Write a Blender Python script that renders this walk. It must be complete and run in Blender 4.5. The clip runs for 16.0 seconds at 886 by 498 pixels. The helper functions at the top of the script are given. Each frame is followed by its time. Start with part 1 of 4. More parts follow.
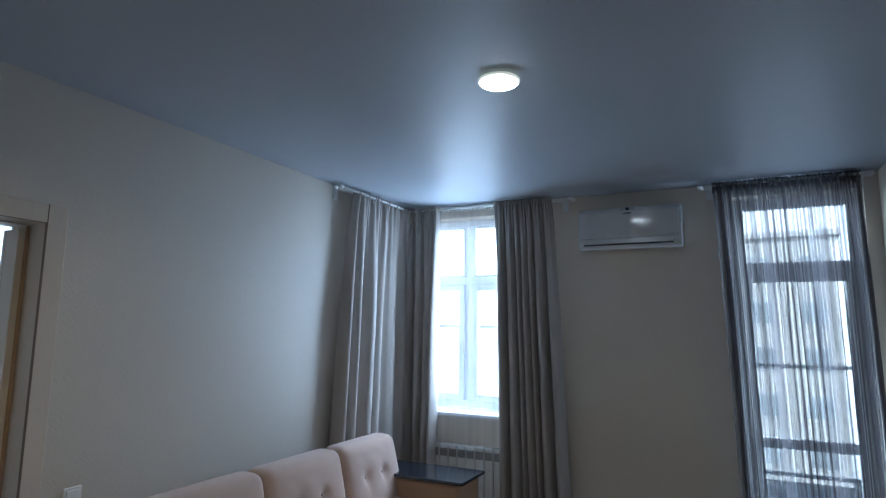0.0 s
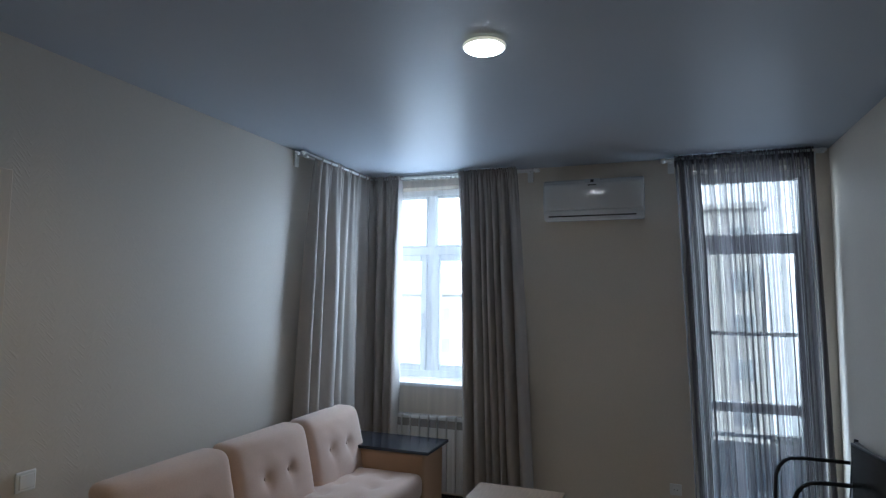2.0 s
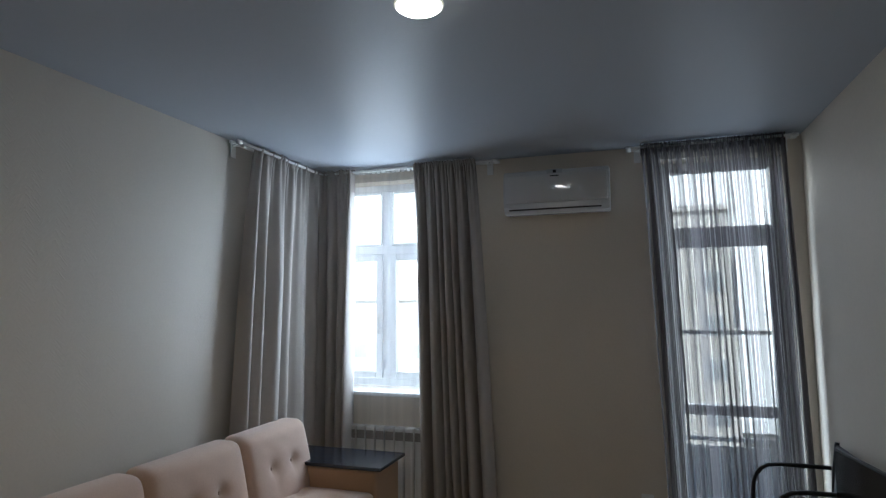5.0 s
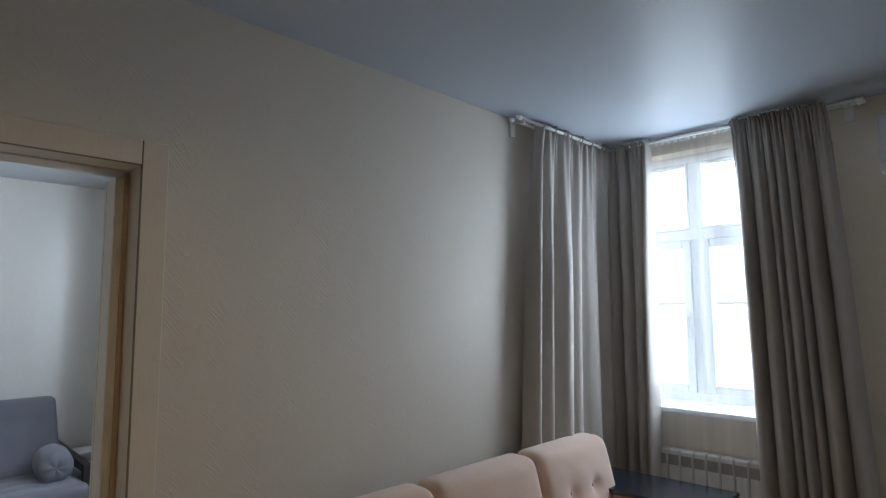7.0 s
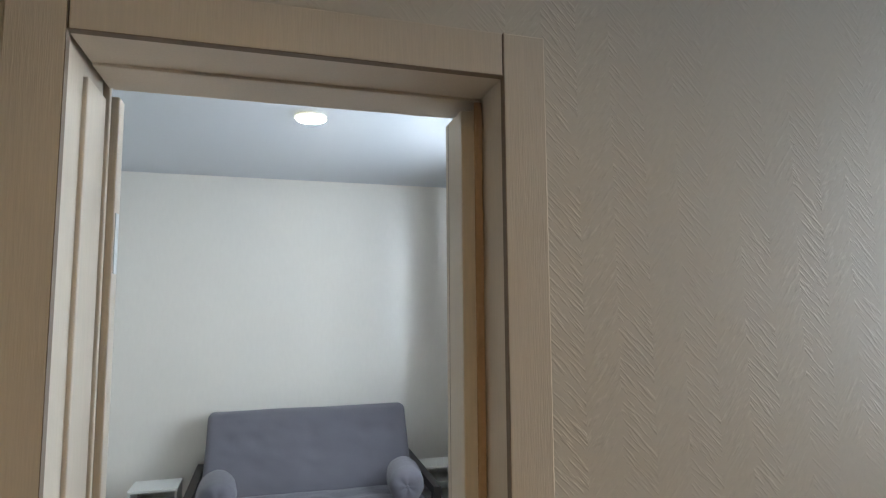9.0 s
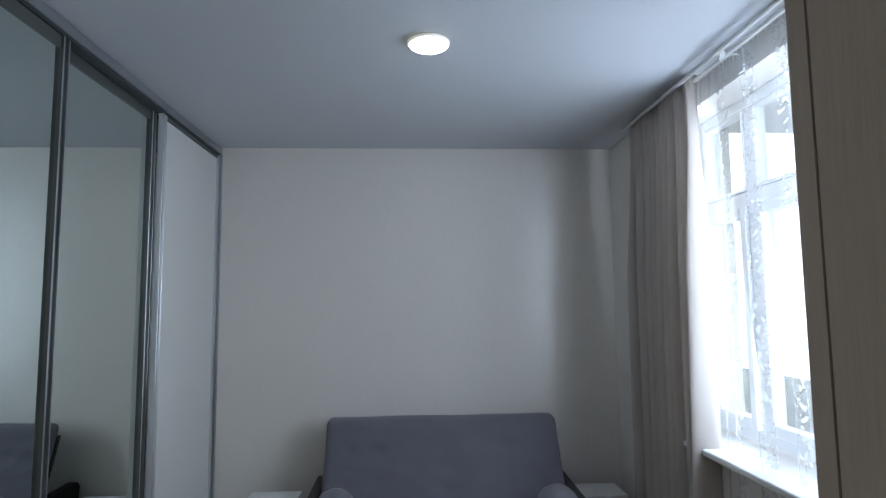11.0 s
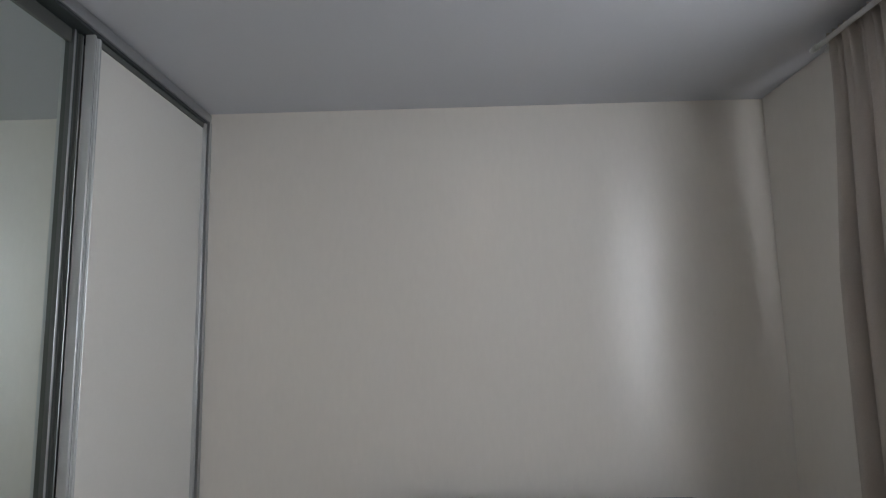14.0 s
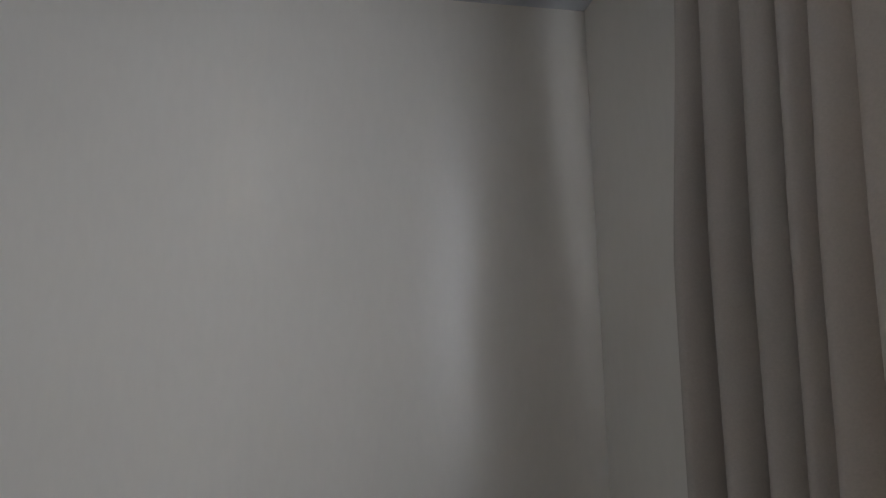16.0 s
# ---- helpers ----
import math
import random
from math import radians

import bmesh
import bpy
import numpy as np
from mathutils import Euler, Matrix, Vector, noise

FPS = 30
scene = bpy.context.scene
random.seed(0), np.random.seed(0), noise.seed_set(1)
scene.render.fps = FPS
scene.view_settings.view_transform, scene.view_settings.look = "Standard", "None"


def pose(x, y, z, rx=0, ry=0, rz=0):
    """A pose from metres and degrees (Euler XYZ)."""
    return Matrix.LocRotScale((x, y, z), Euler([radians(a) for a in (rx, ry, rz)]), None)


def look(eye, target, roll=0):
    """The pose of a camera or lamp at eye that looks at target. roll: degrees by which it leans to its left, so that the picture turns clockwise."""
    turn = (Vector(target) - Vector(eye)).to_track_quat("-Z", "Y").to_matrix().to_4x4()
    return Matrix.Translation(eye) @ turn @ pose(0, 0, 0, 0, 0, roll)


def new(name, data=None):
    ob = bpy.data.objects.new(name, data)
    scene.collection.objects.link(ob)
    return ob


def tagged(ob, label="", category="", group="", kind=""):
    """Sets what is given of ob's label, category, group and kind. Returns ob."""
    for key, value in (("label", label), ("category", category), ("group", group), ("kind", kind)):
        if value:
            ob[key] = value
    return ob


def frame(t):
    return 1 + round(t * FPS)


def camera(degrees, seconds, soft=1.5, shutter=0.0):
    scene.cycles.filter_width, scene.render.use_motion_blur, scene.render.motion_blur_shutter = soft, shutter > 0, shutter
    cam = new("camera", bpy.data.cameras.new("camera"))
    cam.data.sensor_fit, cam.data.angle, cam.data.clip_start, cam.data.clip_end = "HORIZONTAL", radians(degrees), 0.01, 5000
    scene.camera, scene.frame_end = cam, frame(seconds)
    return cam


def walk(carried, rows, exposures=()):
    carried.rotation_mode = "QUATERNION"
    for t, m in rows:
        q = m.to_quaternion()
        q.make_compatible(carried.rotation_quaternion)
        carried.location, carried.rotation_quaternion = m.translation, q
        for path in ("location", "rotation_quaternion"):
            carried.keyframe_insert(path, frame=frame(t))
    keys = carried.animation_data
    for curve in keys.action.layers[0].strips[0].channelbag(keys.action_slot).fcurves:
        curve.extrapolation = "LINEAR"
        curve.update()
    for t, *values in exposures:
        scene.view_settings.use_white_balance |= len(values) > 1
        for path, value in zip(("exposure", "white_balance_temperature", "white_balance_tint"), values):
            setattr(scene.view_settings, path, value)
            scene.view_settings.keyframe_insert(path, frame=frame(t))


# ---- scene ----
cam = camera(74.3, 16.0, soft=1.25)
PATH = [
    (0, (0.151, 0.222, 1.653), (-0.719, 2.002, 1.922), 0.8),
    (0.5, (0.176, 0.243, 1.684), (-0.577, 2.083, 1.905), 0.8),
    (1, (0.132, 0.251, 1.682), (-0.586, 2.107, 1.876), 0.9),
    (1.5, (0.072, 0.251, 1.649), (-0.659, 2.102, 1.841), 0.9),
    (2, (-0.02, 0.214, 1.667), (-0.719, 2.081, 1.833), 0.6),
    (2.5, (-0.037, 0.206, 1.676), (-0.64, 2.108, 1.816), 0.5),
    (3, (-0.004, 0.207, 1.667), (-0.486, 2.144, 1.789), 0.2),
    (3.2, (0.013, 0.213, 1.655), (-0.446, 2.155, 1.784), 0.1),
    (5.3, (0.013, 0.615, 1.633), (-0.654, 2.491, 1.82), -0.1),
    (5.5, (-0.058, 0.633, 1.668), (-0.765, 2.495, 1.85), 0.1),
    (6, (-0.184, 0.769, 1.6), (-1.089, 2.54, 1.814), -0.4),
    (6.5, (-0.271, 0.944, 1.599), (-1.417, 2.57, 1.804), -0.3),
    (7, (-0.41, 1.042, 1.596), (-1.803, 2.463, 1.797), -0.3),
    (7.5, (-0.637, 1.033, 1.573), (-2.226, 2.23, 1.778), -0.6),
    (8, (-1.031, 1.101, 1.630), (-2.796, 2.021, 1.830), 0.1),
    (8.5, (-1.276, 1.221, 1.647), (-3.14, 1.922, 1.833), -0.0),
    (8.7, (-1.362, 1.26, 1.651), (-3.248, 1.899, 1.842), -0.2),
    (10.8, (-2.282, 1.426, 1.615), (-4.268, 1.558, 1.805), -0.5),
    (11, (-2.352, 1.411, 1.599), (-4.34, 1.514, 1.79), -0.6),
    (11.5, (-2.576, 1.36, 1.621), (-4.565, 1.347, 1.83), -0.7),
    (12, (-2.784, 1.294, 1.627), (-4.766, 1.154, 1.854), -0.8),
    (12.5, (-2.992, 1.313, 1.652), (-4.969, 1.121, 1.878), -0.8),
    (13, (-3.151, 1.38, 1.628), (-5.127, 1.183, 1.87), -0.8),
    (13.5, (-3.342, 1.382, 1.628), (-5.321, 1.221, 1.871), -0.9),
    (14, (-3.628, 1.312, 1.619), (-5.61, 1.262, 1.886), -1.1),
    (14.5, (-3.915, 1.400, 1.610), (-5.890, 1.506, 1.904), -1.0),
    (15, (-4.261, 1.579, 1.655), (-6.223, 1.880, 1.901), -1.0),
    (15.5, (-4.479, 1.741, 1.655), (-6.429, 2.101, 1.915), -0.9),
    (16, (-4.699, 2.028, 1.644), (-6.650, 2.372, 1.921), -0.9),
]
# exposure follows the phone's metering: brighter once in the bedroom
EXPO = [(0.0, 1.25, 4850, 4), (1.5, 0.95, 5080, 5), (3.2, 1.3, 5480, 6), (5.5, 0.9, 5680, 6), (7.0, 1.2, 5800, 7), (8.0, 1.5, 5850, 5), (8.7, 1.75, 6150, 6), (10.8, 0.66, 5700, 9), (12.5, 0.60, 6250, 13), (14.0, 0.68, 6700, 14), (15.0, 0.58, 6650, 14), (16.0, 0.38, 6600, 14)]
walk(cam, [(t, look(e, a, r)) for t, e, a, r in PATH], EXPO)

# ---------------------------------------------------------------- light
world = bpy.data.worlds.new("sky")
scene.world = world
world.use_nodes = True
wn = world.node_tree.nodes
sky = wn.new("ShaderNodeTexSky")
sky.sky_type = "NISHITA"
sky.sun_disc = False
sky.sun_elevation = radians(38)
sky.sun_rotation = radians(200)
sky.dust_density = 3.0
wn["Background"].inputs["Strength"].default_value = 0.15
world.node_tree.links.new(sky.outputs["Color"], wn["Background"].inputs["Color"])

sun = new("sun", bpy.data.lights.new("sun", "SUN"))
sun.data.energy, sun.data.angle, sun.data.color = 3.0, radians(12), (1.0, 0.95, 0.88)
sun.matrix_world = look((-25, -60, 60), (0, 0, 0))


def window_light(name, place, width, height, power):
    """An area lamp added in an opening in place of its daylight."""
    lamp = new(name, bpy.data.lights.new(name, "AREA"))
    lamp.data.shape, lamp.data.size, lamp.data.size_y, lamp.data.energy = "RECTANGLE", width, height, power
    lamp.data.color = (0.84, 0.92, 1.0)
    lamp.matrix_world = place
    return lamp


# in the window openings, shining inwards
window_light("window_light", look((-1.84, 4.895, 1.78), (-1.84, 0, 1.2)), 0.9, 1.5, 16)
window_light("window_light", look((-2.512, 4.40, 1.78), (5, 4.40, 1.2)), 0.42, 1.5, 8)
window_light("window_light", look((0.58, 4.985, 1.35), (-0.7, 0, 0.9)), 0.62, 2.3, 11)
# lamps added aslant to brighten the far wall, as if off the eastern wing
for x in (-5.0, -4.42, -3.84):
    window_light("window_light", look((x, 2.945, 1.75), (x - 1.9, -0.055, 1.45)), 0.42, 1.5, 7.5)


# ---------------------------------------------------------------- materials
def mat(name, color, rough=0.5, metal=0.0, spec=0.5, grain=0.06, grain_scale=60.0, stain=0.06, stain_scale=1.5,
        bump=0.0, bump_scale=120.0, stretch=(1, 1, 1), rand=0.0, coat=0.0, sheen=0.0):
    """Procedural surface: two scales of colour variation, relief and roughness variation."""
    m = bpy.data.materials.new(name)
    m.use_nodes = True
    n, link = m.node_tree.nodes, m.node_tree.links.new
    p = n["Principled BSDF"]
    tc = n.new("ShaderNodeTexCoord")
    mp = n.new("ShaderNodeMapping")
    mp.inputs["Scale"].default_value = stretch
    link(tc.outputs["Object"], mp.inputs["Vector"])
    fine, wide = n.new("ShaderNodeTexNoise"), n.new("ShaderNodeTexNoise")
    fine.inputs["Scale"].default_value, wide.inputs["Scale"].default_value = grain_scale, stain_scale
    fine.inputs["Detail"].default_value = 5
    link(mp.outputs["Vector"], fine.inputs["Vector"])
    link(tc.outputs["Object"], wide.inputs["Vector"])
    a = n.new("ShaderNodeMapRange")
    a.inputs["To Min"].default_value, a.inputs["To Max"].default_value = 1 - grain * 1.6, 1 + grain * 1.6
    b = n.new("ShaderNodeMapRange")
    b.inputs["To Min"].default_value, b.inputs["To Max"].default_value = 1 - stain * 1.6, 1 + stain * 1.6
    link(fine.outputs["Fac"], a.inputs["Value"])
    link(wide.outputs["Fac"], b.inputs["Value"])
    mul = n.new("ShaderNodeMath")
    mul.operation = "MULTIPLY"
    link(a.outputs["Result"], mul.inputs[0])
    link(b.outputs["Result"], mul.inputs[1])
    value = mul.outputs[0]
    if rand:
        info = n.new("ShaderNodeObjectInfo")
        r = n.new("ShaderNodeMapRange")
        r.inputs["To Min"].default_value, r.inputs["To Max"].default_value = 1 - rand, 1 + rand
        link(info.outputs["Random"], r.inputs["Value"])
        mul2 = n.new("ShaderNodeMath")
        mul2.operation = "MULTIPLY"
        link(value, mul2.inputs[0])
        link(r.outputs["Result"], mul2.inputs[1])
        value = mul2.outputs[0]
    tint = n.new("ShaderNodeVectorMath")
    tint.operation = "SCALE"
    tint.inputs[0].default_value = color
    link(value, tint.inputs["Scale"])
    link(tint.outputs["Vector"], p.inputs["Base Color"])
    rr = n.new("ShaderNodeMapRange")
    rr.inputs["To Min"].default_value, rr.inputs["To Max"].default_value = max(0.02, rough - 0.06), min(1, rough + 0.06)
    link(wide.outputs["Fac"], rr.inputs["Value"])
    link(rr.outputs["Result"], p.inputs["Roughness"])
    p.inputs["Metallic"].default_value = metal
    p.inputs["Specular IOR Level"].default_value = spec
    p.inputs["Coat Weight"].default_value = coat
    p.inputs["Sheen Weight"].default_value = sheen
    if bump:
        bn = n.new("ShaderNodeTexNoise")
        bn.inputs["Scale"].default_value = bump_scale
        bn.inputs["Detail"].default_value = 3
        link(mp.outputs["Vector"], bn.inputs["Vector"])
        bu = n.new("ShaderNodeBump")
        bu.inputs["Strength"].default_value = bump
        bu.inputs["Distance"].default_value = 0.004
        link(bn.outputs["Fac"], bu.inputs["Height"])
        link(bu.outputs["Normal"], p.inputs["Normal"])
    return m


def sheer_mat(name, color, clear, fold_stripes=0.0, stripe_scale=60.0, lace=0.0):
    """Thin cloth: part lets light straight through, part scatters it to both sides."""
    m = bpy.data.materials.new(name)
    m.use_nodes = True
    n, link = m.node_tree.nodes, m.node_tree.links.new
    out = n["Material Output"]
    n.remove(n["Principled BSDF"])
    clearer, diff, trans = n.new("ShaderNodeBsdfTransparent"), n.new("ShaderNodeBsdfDiffuse"), n.new("ShaderNodeBsdfTranslucent")
    diff.inputs["Color"].default_value = trans.inputs["Color"].default_value = (*color, 1)
    cloth, mix = n.new("ShaderNodeMixShader"), n.new("ShaderNodeMixShader")
    cloth.inputs["Fac"].default_value = 0.5
    link(diff.outputs[0], cloth.inputs[1])
    link(trans.outputs[0], cloth.inputs[2])
    link(cloth.outputs[0], mix.inputs[1])
    link(clearer.outputs[0], mix.inputs[2])
    link(mix.outputs[0], out.inputs["Surface"])
    uv = n.new("ShaderNodeUVMap")
    base = n.new("ShaderNodeMath")
    base.operation, base.inputs[0].default_value, base.inputs[1].default_value = "ADD", clear, 0.0
    value = base.outputs[0]
    # upright bands of density painted in for the darkening of gathered folds
    if fold_stripes:
        mp = n.new("ShaderNodeMapping")
        mp.inputs["Scale"].default_value = (stripe_scale, 0.05, 1)
        link(uv.outputs["UV"], mp.inputs["Vector"])
        ns = n.new("ShaderNodeTexNoise")
        ns.inputs["Scale"].default_value, ns.inputs["Detail"].default_value = 1.0, 4
        link(mp.outputs["Vector"], ns.inputs["Vector"])
        r = n.new("ShaderNodeMapRange")
        r.inputs["From Min"].default_value, r.inputs["From Max"].default_value = 0.35, 0.65
        r.inputs["To Min"].default_value, r.inputs["To Max"].default_value = -fold_stripes, fold_stripes
        link(ns.outputs["Fac"], r.inputs["Value"])
        link(r.outputs["Result"], base.inputs[1])
    if lace:
        # floral sprigs: small warped leaves kept inside upright bands, with gaps between the sprigs
        mp = n.new("ShaderNodeMapping")
        mp.inputs["Scale"].default_value = (30, 46, 1)
        link(uv.outputs["UV"], mp.inputs["Vector"])
        warp = n.new("ShaderNodeTexNoise")
        warp.inputs["Scale"].default_value = 0.8
        link(mp.outputs["Vector"], warp.inputs["Vector"])
        add = n.new("ShaderNodeVectorMath")
        add.operation = "MULTIPLY_ADD"
        add.inputs[1].default_value = (2.2, 2.2, 0)
        link(warp.outputs["Color"], add.inputs[0])
        link(mp.outputs["Vector"], add.inputs[2])
        vo = n.new("ShaderNodeTexVoronoi")
        vo.inputs["Scale"].default_value = 1.0
        link(add.outputs["Vector"], vo.inputs["Vector"])
        leaf = n.new("ShaderNodeMapRange")
        leaf.inputs["From Min"].default_value, leaf.inputs["From Max"].default_value = 0.42, 0.32
        link(vo.outputs["Distance"], leaf.inputs["Value"])
        xy = n.new("ShaderNodeSeparateXYZ")
        link(uv.outputs["UV"], xy.inputs["Vector"])
        sway, drift, band = n.new("ShaderNodeMath"), n.new("ShaderNodeMath"), n.new("ShaderNodeMath")
        sway.operation, sway.inputs[1].default_value = "PINGPONG", 0.11
        link(xy.outputs["Y"], sway.inputs[0])
        drift.operation = "MULTIPLY_ADD"
        drift.inputs[1].default_value = 0.5
        link(sway.outputs[0], drift.inputs[0])
        link(xy.outputs["X"], drift.inputs[2])
        band.operation, band.inputs[1].default_value = "PINGPONG", 0.21
        link(drift.outputs[0], band.inputs[0])
        keep = n.new("ShaderNodeMapRange")
        keep.inputs["From Min"].default_value, keep.inputs["From Max"].default_value = 0.075, 0.055
        link(band.outputs[0], keep.inputs["Value"])
        both = n.new("ShaderNodeMath")
        both.operation = "MULTIPLY"
        link(leaf.outputs["Result"], both.inputs[0])
        link(keep.outputs["Result"], both.inputs[1])
        down = n.new("ShaderNodeMath")
        down.operation, down.inputs[1].default_value = "MULTIPLY", -lace
        link(both.outputs[0], down.inputs[0])
        link(down.outputs[0], base.inputs[1])
    link(value, mix.inputs["Fac"])
    return m


def curtain_mat(name, color, through_part=0.12):
    """Heavy curtain cloth: mostly matt, a little light soaks through; fine weave relief."""
    m = mat(name, color, rough=0.5, spec=0.4, grain=0.08, grain_scale=220, stain=0.05, stain_scale=3, bump=0.15, bump_scale=420, sheen=0.03)
    n, link = m.node_tree.nodes, m.node_tree.links.new
    p, out = n["Principled BSDF"], n["Material Output"]
    tr = n.new("ShaderNodeBsdfTranslucent")
    tr.inputs["Color"].default_value = (*color, 1)
    mix = n.new("ShaderNodeMixShader")
    mix.inputs["Fac"].default_value = through_part
    link(p.outputs[0], mix.inputs[1])
    link(tr.outputs[0], mix.inputs[2])
    link(mix.outputs[0], out.inputs["Surface"])
    return m


def glow_mat(name, color, strength):
    m = bpy.data.materials.new(name)
    m.use_nodes = True
    p = m.node_tree.nodes["Principled BSDF"]
    p.inputs["Base Color"].default_value = (0.9, 0.9, 0.9, 1)
    p.inputs["Emission Color"].default_value = (*color, 1)
    p.inputs["Emission Strength"].default_value = strength
    return m


def glass_mat(name):
    m = bpy.data.materials.new(name)
    m.use_nodes = True
    n, link = m.node_tree.nodes, m.node_tree.links.new
    n.remove(n["Principled BSDF"])
    tr, gl, mix = n.new("ShaderNodeBsdfTransparent"), n.new("ShaderNodeBsdfGlossy"), n.new("ShaderNodeMixShader")
    tr.inputs["Color"].default_value = (0.95, 0.97, 0.96, 1)
    gl.inputs["Roughness"].default_value = 0.02
    mix.inputs["Fac"].default_value = 0.05
    link(tr.outputs[0], mix.inputs[1])
    link(gl.outputs[0], mix.inputs[2])
    link(mix.outputs[0], n["Material Output"].inputs["Surface"])
    return m


def wallpaper_mat(name, color):
    """Vinyl wallpaper with an embossed chevron of short slanting strokes."""
    m = mat(name, color, rough=0.45, spec=0.45, grain=0.03, grain_scale=70, stain=0.03, stain_scale=1.1)
    n, link = m.node_tree.nodes, m.node_tree.links.new
    tc, xyz = n.new("ShaderNodeTexCoord"), n.new("ShaderNodeSeparateXYZ")
    link(tc.outputs["Object"], xyz.inputs["Vector"])
    zig = n.new("ShaderNodeMath")
    zig.operation, zig.inputs[1].default_value = "PINGPONG", 0.075
    link(xyz.outputs["Y"], zig.inputs[0])
    slant = n.new("ShaderNodeMath")
    slant.operation = "ADD"
    link(zig.outputs[0], slant.inputs[0])
    link(xyz.outputs["Z"], slant.inputs[1])
    across = n.new("ShaderNodeCombineXYZ")
    link(slant.outputs[0], across.inputs["X"])
    link(xyz.outputs["Y"], across.inputs["Y"])
    mp = n.new("ShaderNodeMapping")
    mp.inputs["Scale"].default_value = (95, 26, 1)
    link(across.outputs["Vector"], mp.inputs["Vector"])
    stroke = n.new("ShaderNodeTexNoise")
    stroke.inputs["Scale"].default_value, stroke.inputs["Detail"].default_value = 1.0, 2
    link(mp.outputs["Vector"], stroke.inputs["Vector"])
    ridge = n.new("ShaderNodeMapRange")
    ridge.inputs["From Min"].default_value, ridge.inputs["From Max"].default_value = 0.50, 0.72
    link(stroke.outputs["Fac"], ridge.inputs["Value"])
    worn, amount = n.new("ShaderNodeTexNoise"), n.new("ShaderNodeMapRange")
    worn.inputs["Scale"].default_value = 7.0
    link(tc.outputs["Object"], worn.inputs["Vector"])
    amount.inputs["From Min"].default_value, amount.inputs["From Max"].default_value = 0.35, 0.65
    amount.inputs["To Min"].default_value = 0.25
    link(worn.outputs["Fac"], amount.inputs["Value"])
    height = n.new("ShaderNodeMath")
    height.operation = "MULTIPLY"
    link(ridge.outputs["Result"], height.inputs[0])
    link(amount.outputs["Result"], height.inputs[1])
    bu = n.new("ShaderNodeBump")
    bu.inputs["Strength"].default_value, bu.inputs["Distance"].default_value = 0.32, 0.003
    link(height.outputs[0], bu.inputs["Height"])
    link(bu.outputs["Normal"], n["Principled BSDF"].inputs["Normal"])
    return m


M_WALLPAPER = wallpaper_mat("beige_wallpaper", (0.61, 0.56, 0.49))
M_WALL_FAR = mat("plain_wallpaper", (0.73, 0.665, 0.57), rough=0.6, spec=0.3, grain=0.03, stain=0.03, bump=0.2, bump_scale=60)
M_WALL_BED = mat("pale_wallpaper", (0.77, 0.735, 0.685), rough=0.30, spec=0.7, grain=0.02, grain_scale=40, stain=0.012, stain_scale=3.1, bump=0.05, bump_scale=110, stretch=(1, 1, 0.35))
# its fine crosswise embossing draws reflections out upright
_p = M_WALL_BED.node_tree.nodes["Principled BSDF"]
M_WALL_BED.node_tree.links.remove(_p.inputs["Roughness"].links[0])
_p.inputs["Roughness"].default_value = 0.29
_t = M_WALL_BED.node_tree.nodes.new("ShaderNodeTangent")
_t.direction_type, _t.axis = "RADIAL", "Z"
M_WALL_BED.node_tree.links.new(_t.outputs["Tangent"], _p.inputs["Tangent"])
_p.inputs["Anisotropic"].default_value, _p.inputs["Anisotropic Rotation"].default_value = 0.8, 0.25
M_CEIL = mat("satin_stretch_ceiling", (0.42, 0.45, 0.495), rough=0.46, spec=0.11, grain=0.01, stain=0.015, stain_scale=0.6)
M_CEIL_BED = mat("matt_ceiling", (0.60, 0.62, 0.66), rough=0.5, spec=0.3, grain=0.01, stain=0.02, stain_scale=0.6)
M_FLOOR = mat("brown_laminate", (0.42, 0.31, 0.22), rough=0.4, grain=0.2, grain_scale=18, stretch=(1, 12, 1), rand=0.12)
M_PLASTIC = mat("white_upvc", (0.82, 0.83, 0.84), rough=0.3, grain=0.01, stain=0.02)
M_WHITE = mat("white_paint", (0.80, 0.80, 0.78), rough=0.45, grain=0.02, stain=0.03)
M_AC = mat("white_gloss_plastic", (0.66, 0.67, 0.68), rough=0.16, grain=0.008, stain=0.012)
M_AC_GLOSS = mat("polished_white_plastic", (0.66, 0.67, 0.68), rough=0.05, grain=0.006, stain=0.01)
M_DARK = mat("black_plastic", (0.02, 0.02, 0.022), rough=0.4, grain=0.05)
M_SCREEN = mat("dark_screen", (0.012, 0.012, 0.014), rough=0.18, grain=0.02)
M_METAL_BLACK = mat("black_metal", (0.018, 0.018, 0.02), rough=0.35, grain=0.05, bump=0.05)
M_ALU = mat("brushed_aluminium", (0.52, 0.54, 0.56), rough=0.32, metal=1.0, grain=0.08, grain_scale=160, stretch=(1, 1, 0.03))
M_ALU_LIGHT = mat("pale_lacquered_profile", (0.62, 0.64, 0.65), rough=0.32, metal=0.25, grain=0.03, grain_scale=160, stretch=(1, 1, 0.03))
M_ALU_GREY = mat("grey_anodised_profile", (0.15, 0.16, 0.155), rough=0.38, metal=0.6, grain=0.06, grain_scale=160, stretch=(1, 1, 0.03))
# dark metal painting the wardrobe grooves' shade; also the badge bar
M_ALU_DARK = mat("shadow_profile", (0.11, 0.125, 0.13), rough=0.4, metal=0.8, grain=0.06)
M_CASING = mat("bleached_oak_veneer", (0.62, 0.545, 0.455), rough=0.45, grain=0.06, grain_scale=30, stretch=(7, 7, 0.4), stain=0.06, bump=0.12, bump_scale=60)
M_FACADE = mat("bright_facade_slab", (0.78, 0.78, 0.76), rough=0.85, grain=0.04, grain_scale=20, stain=0.05, stain_scale=0.6, bump=0.2, bump_scale=80)
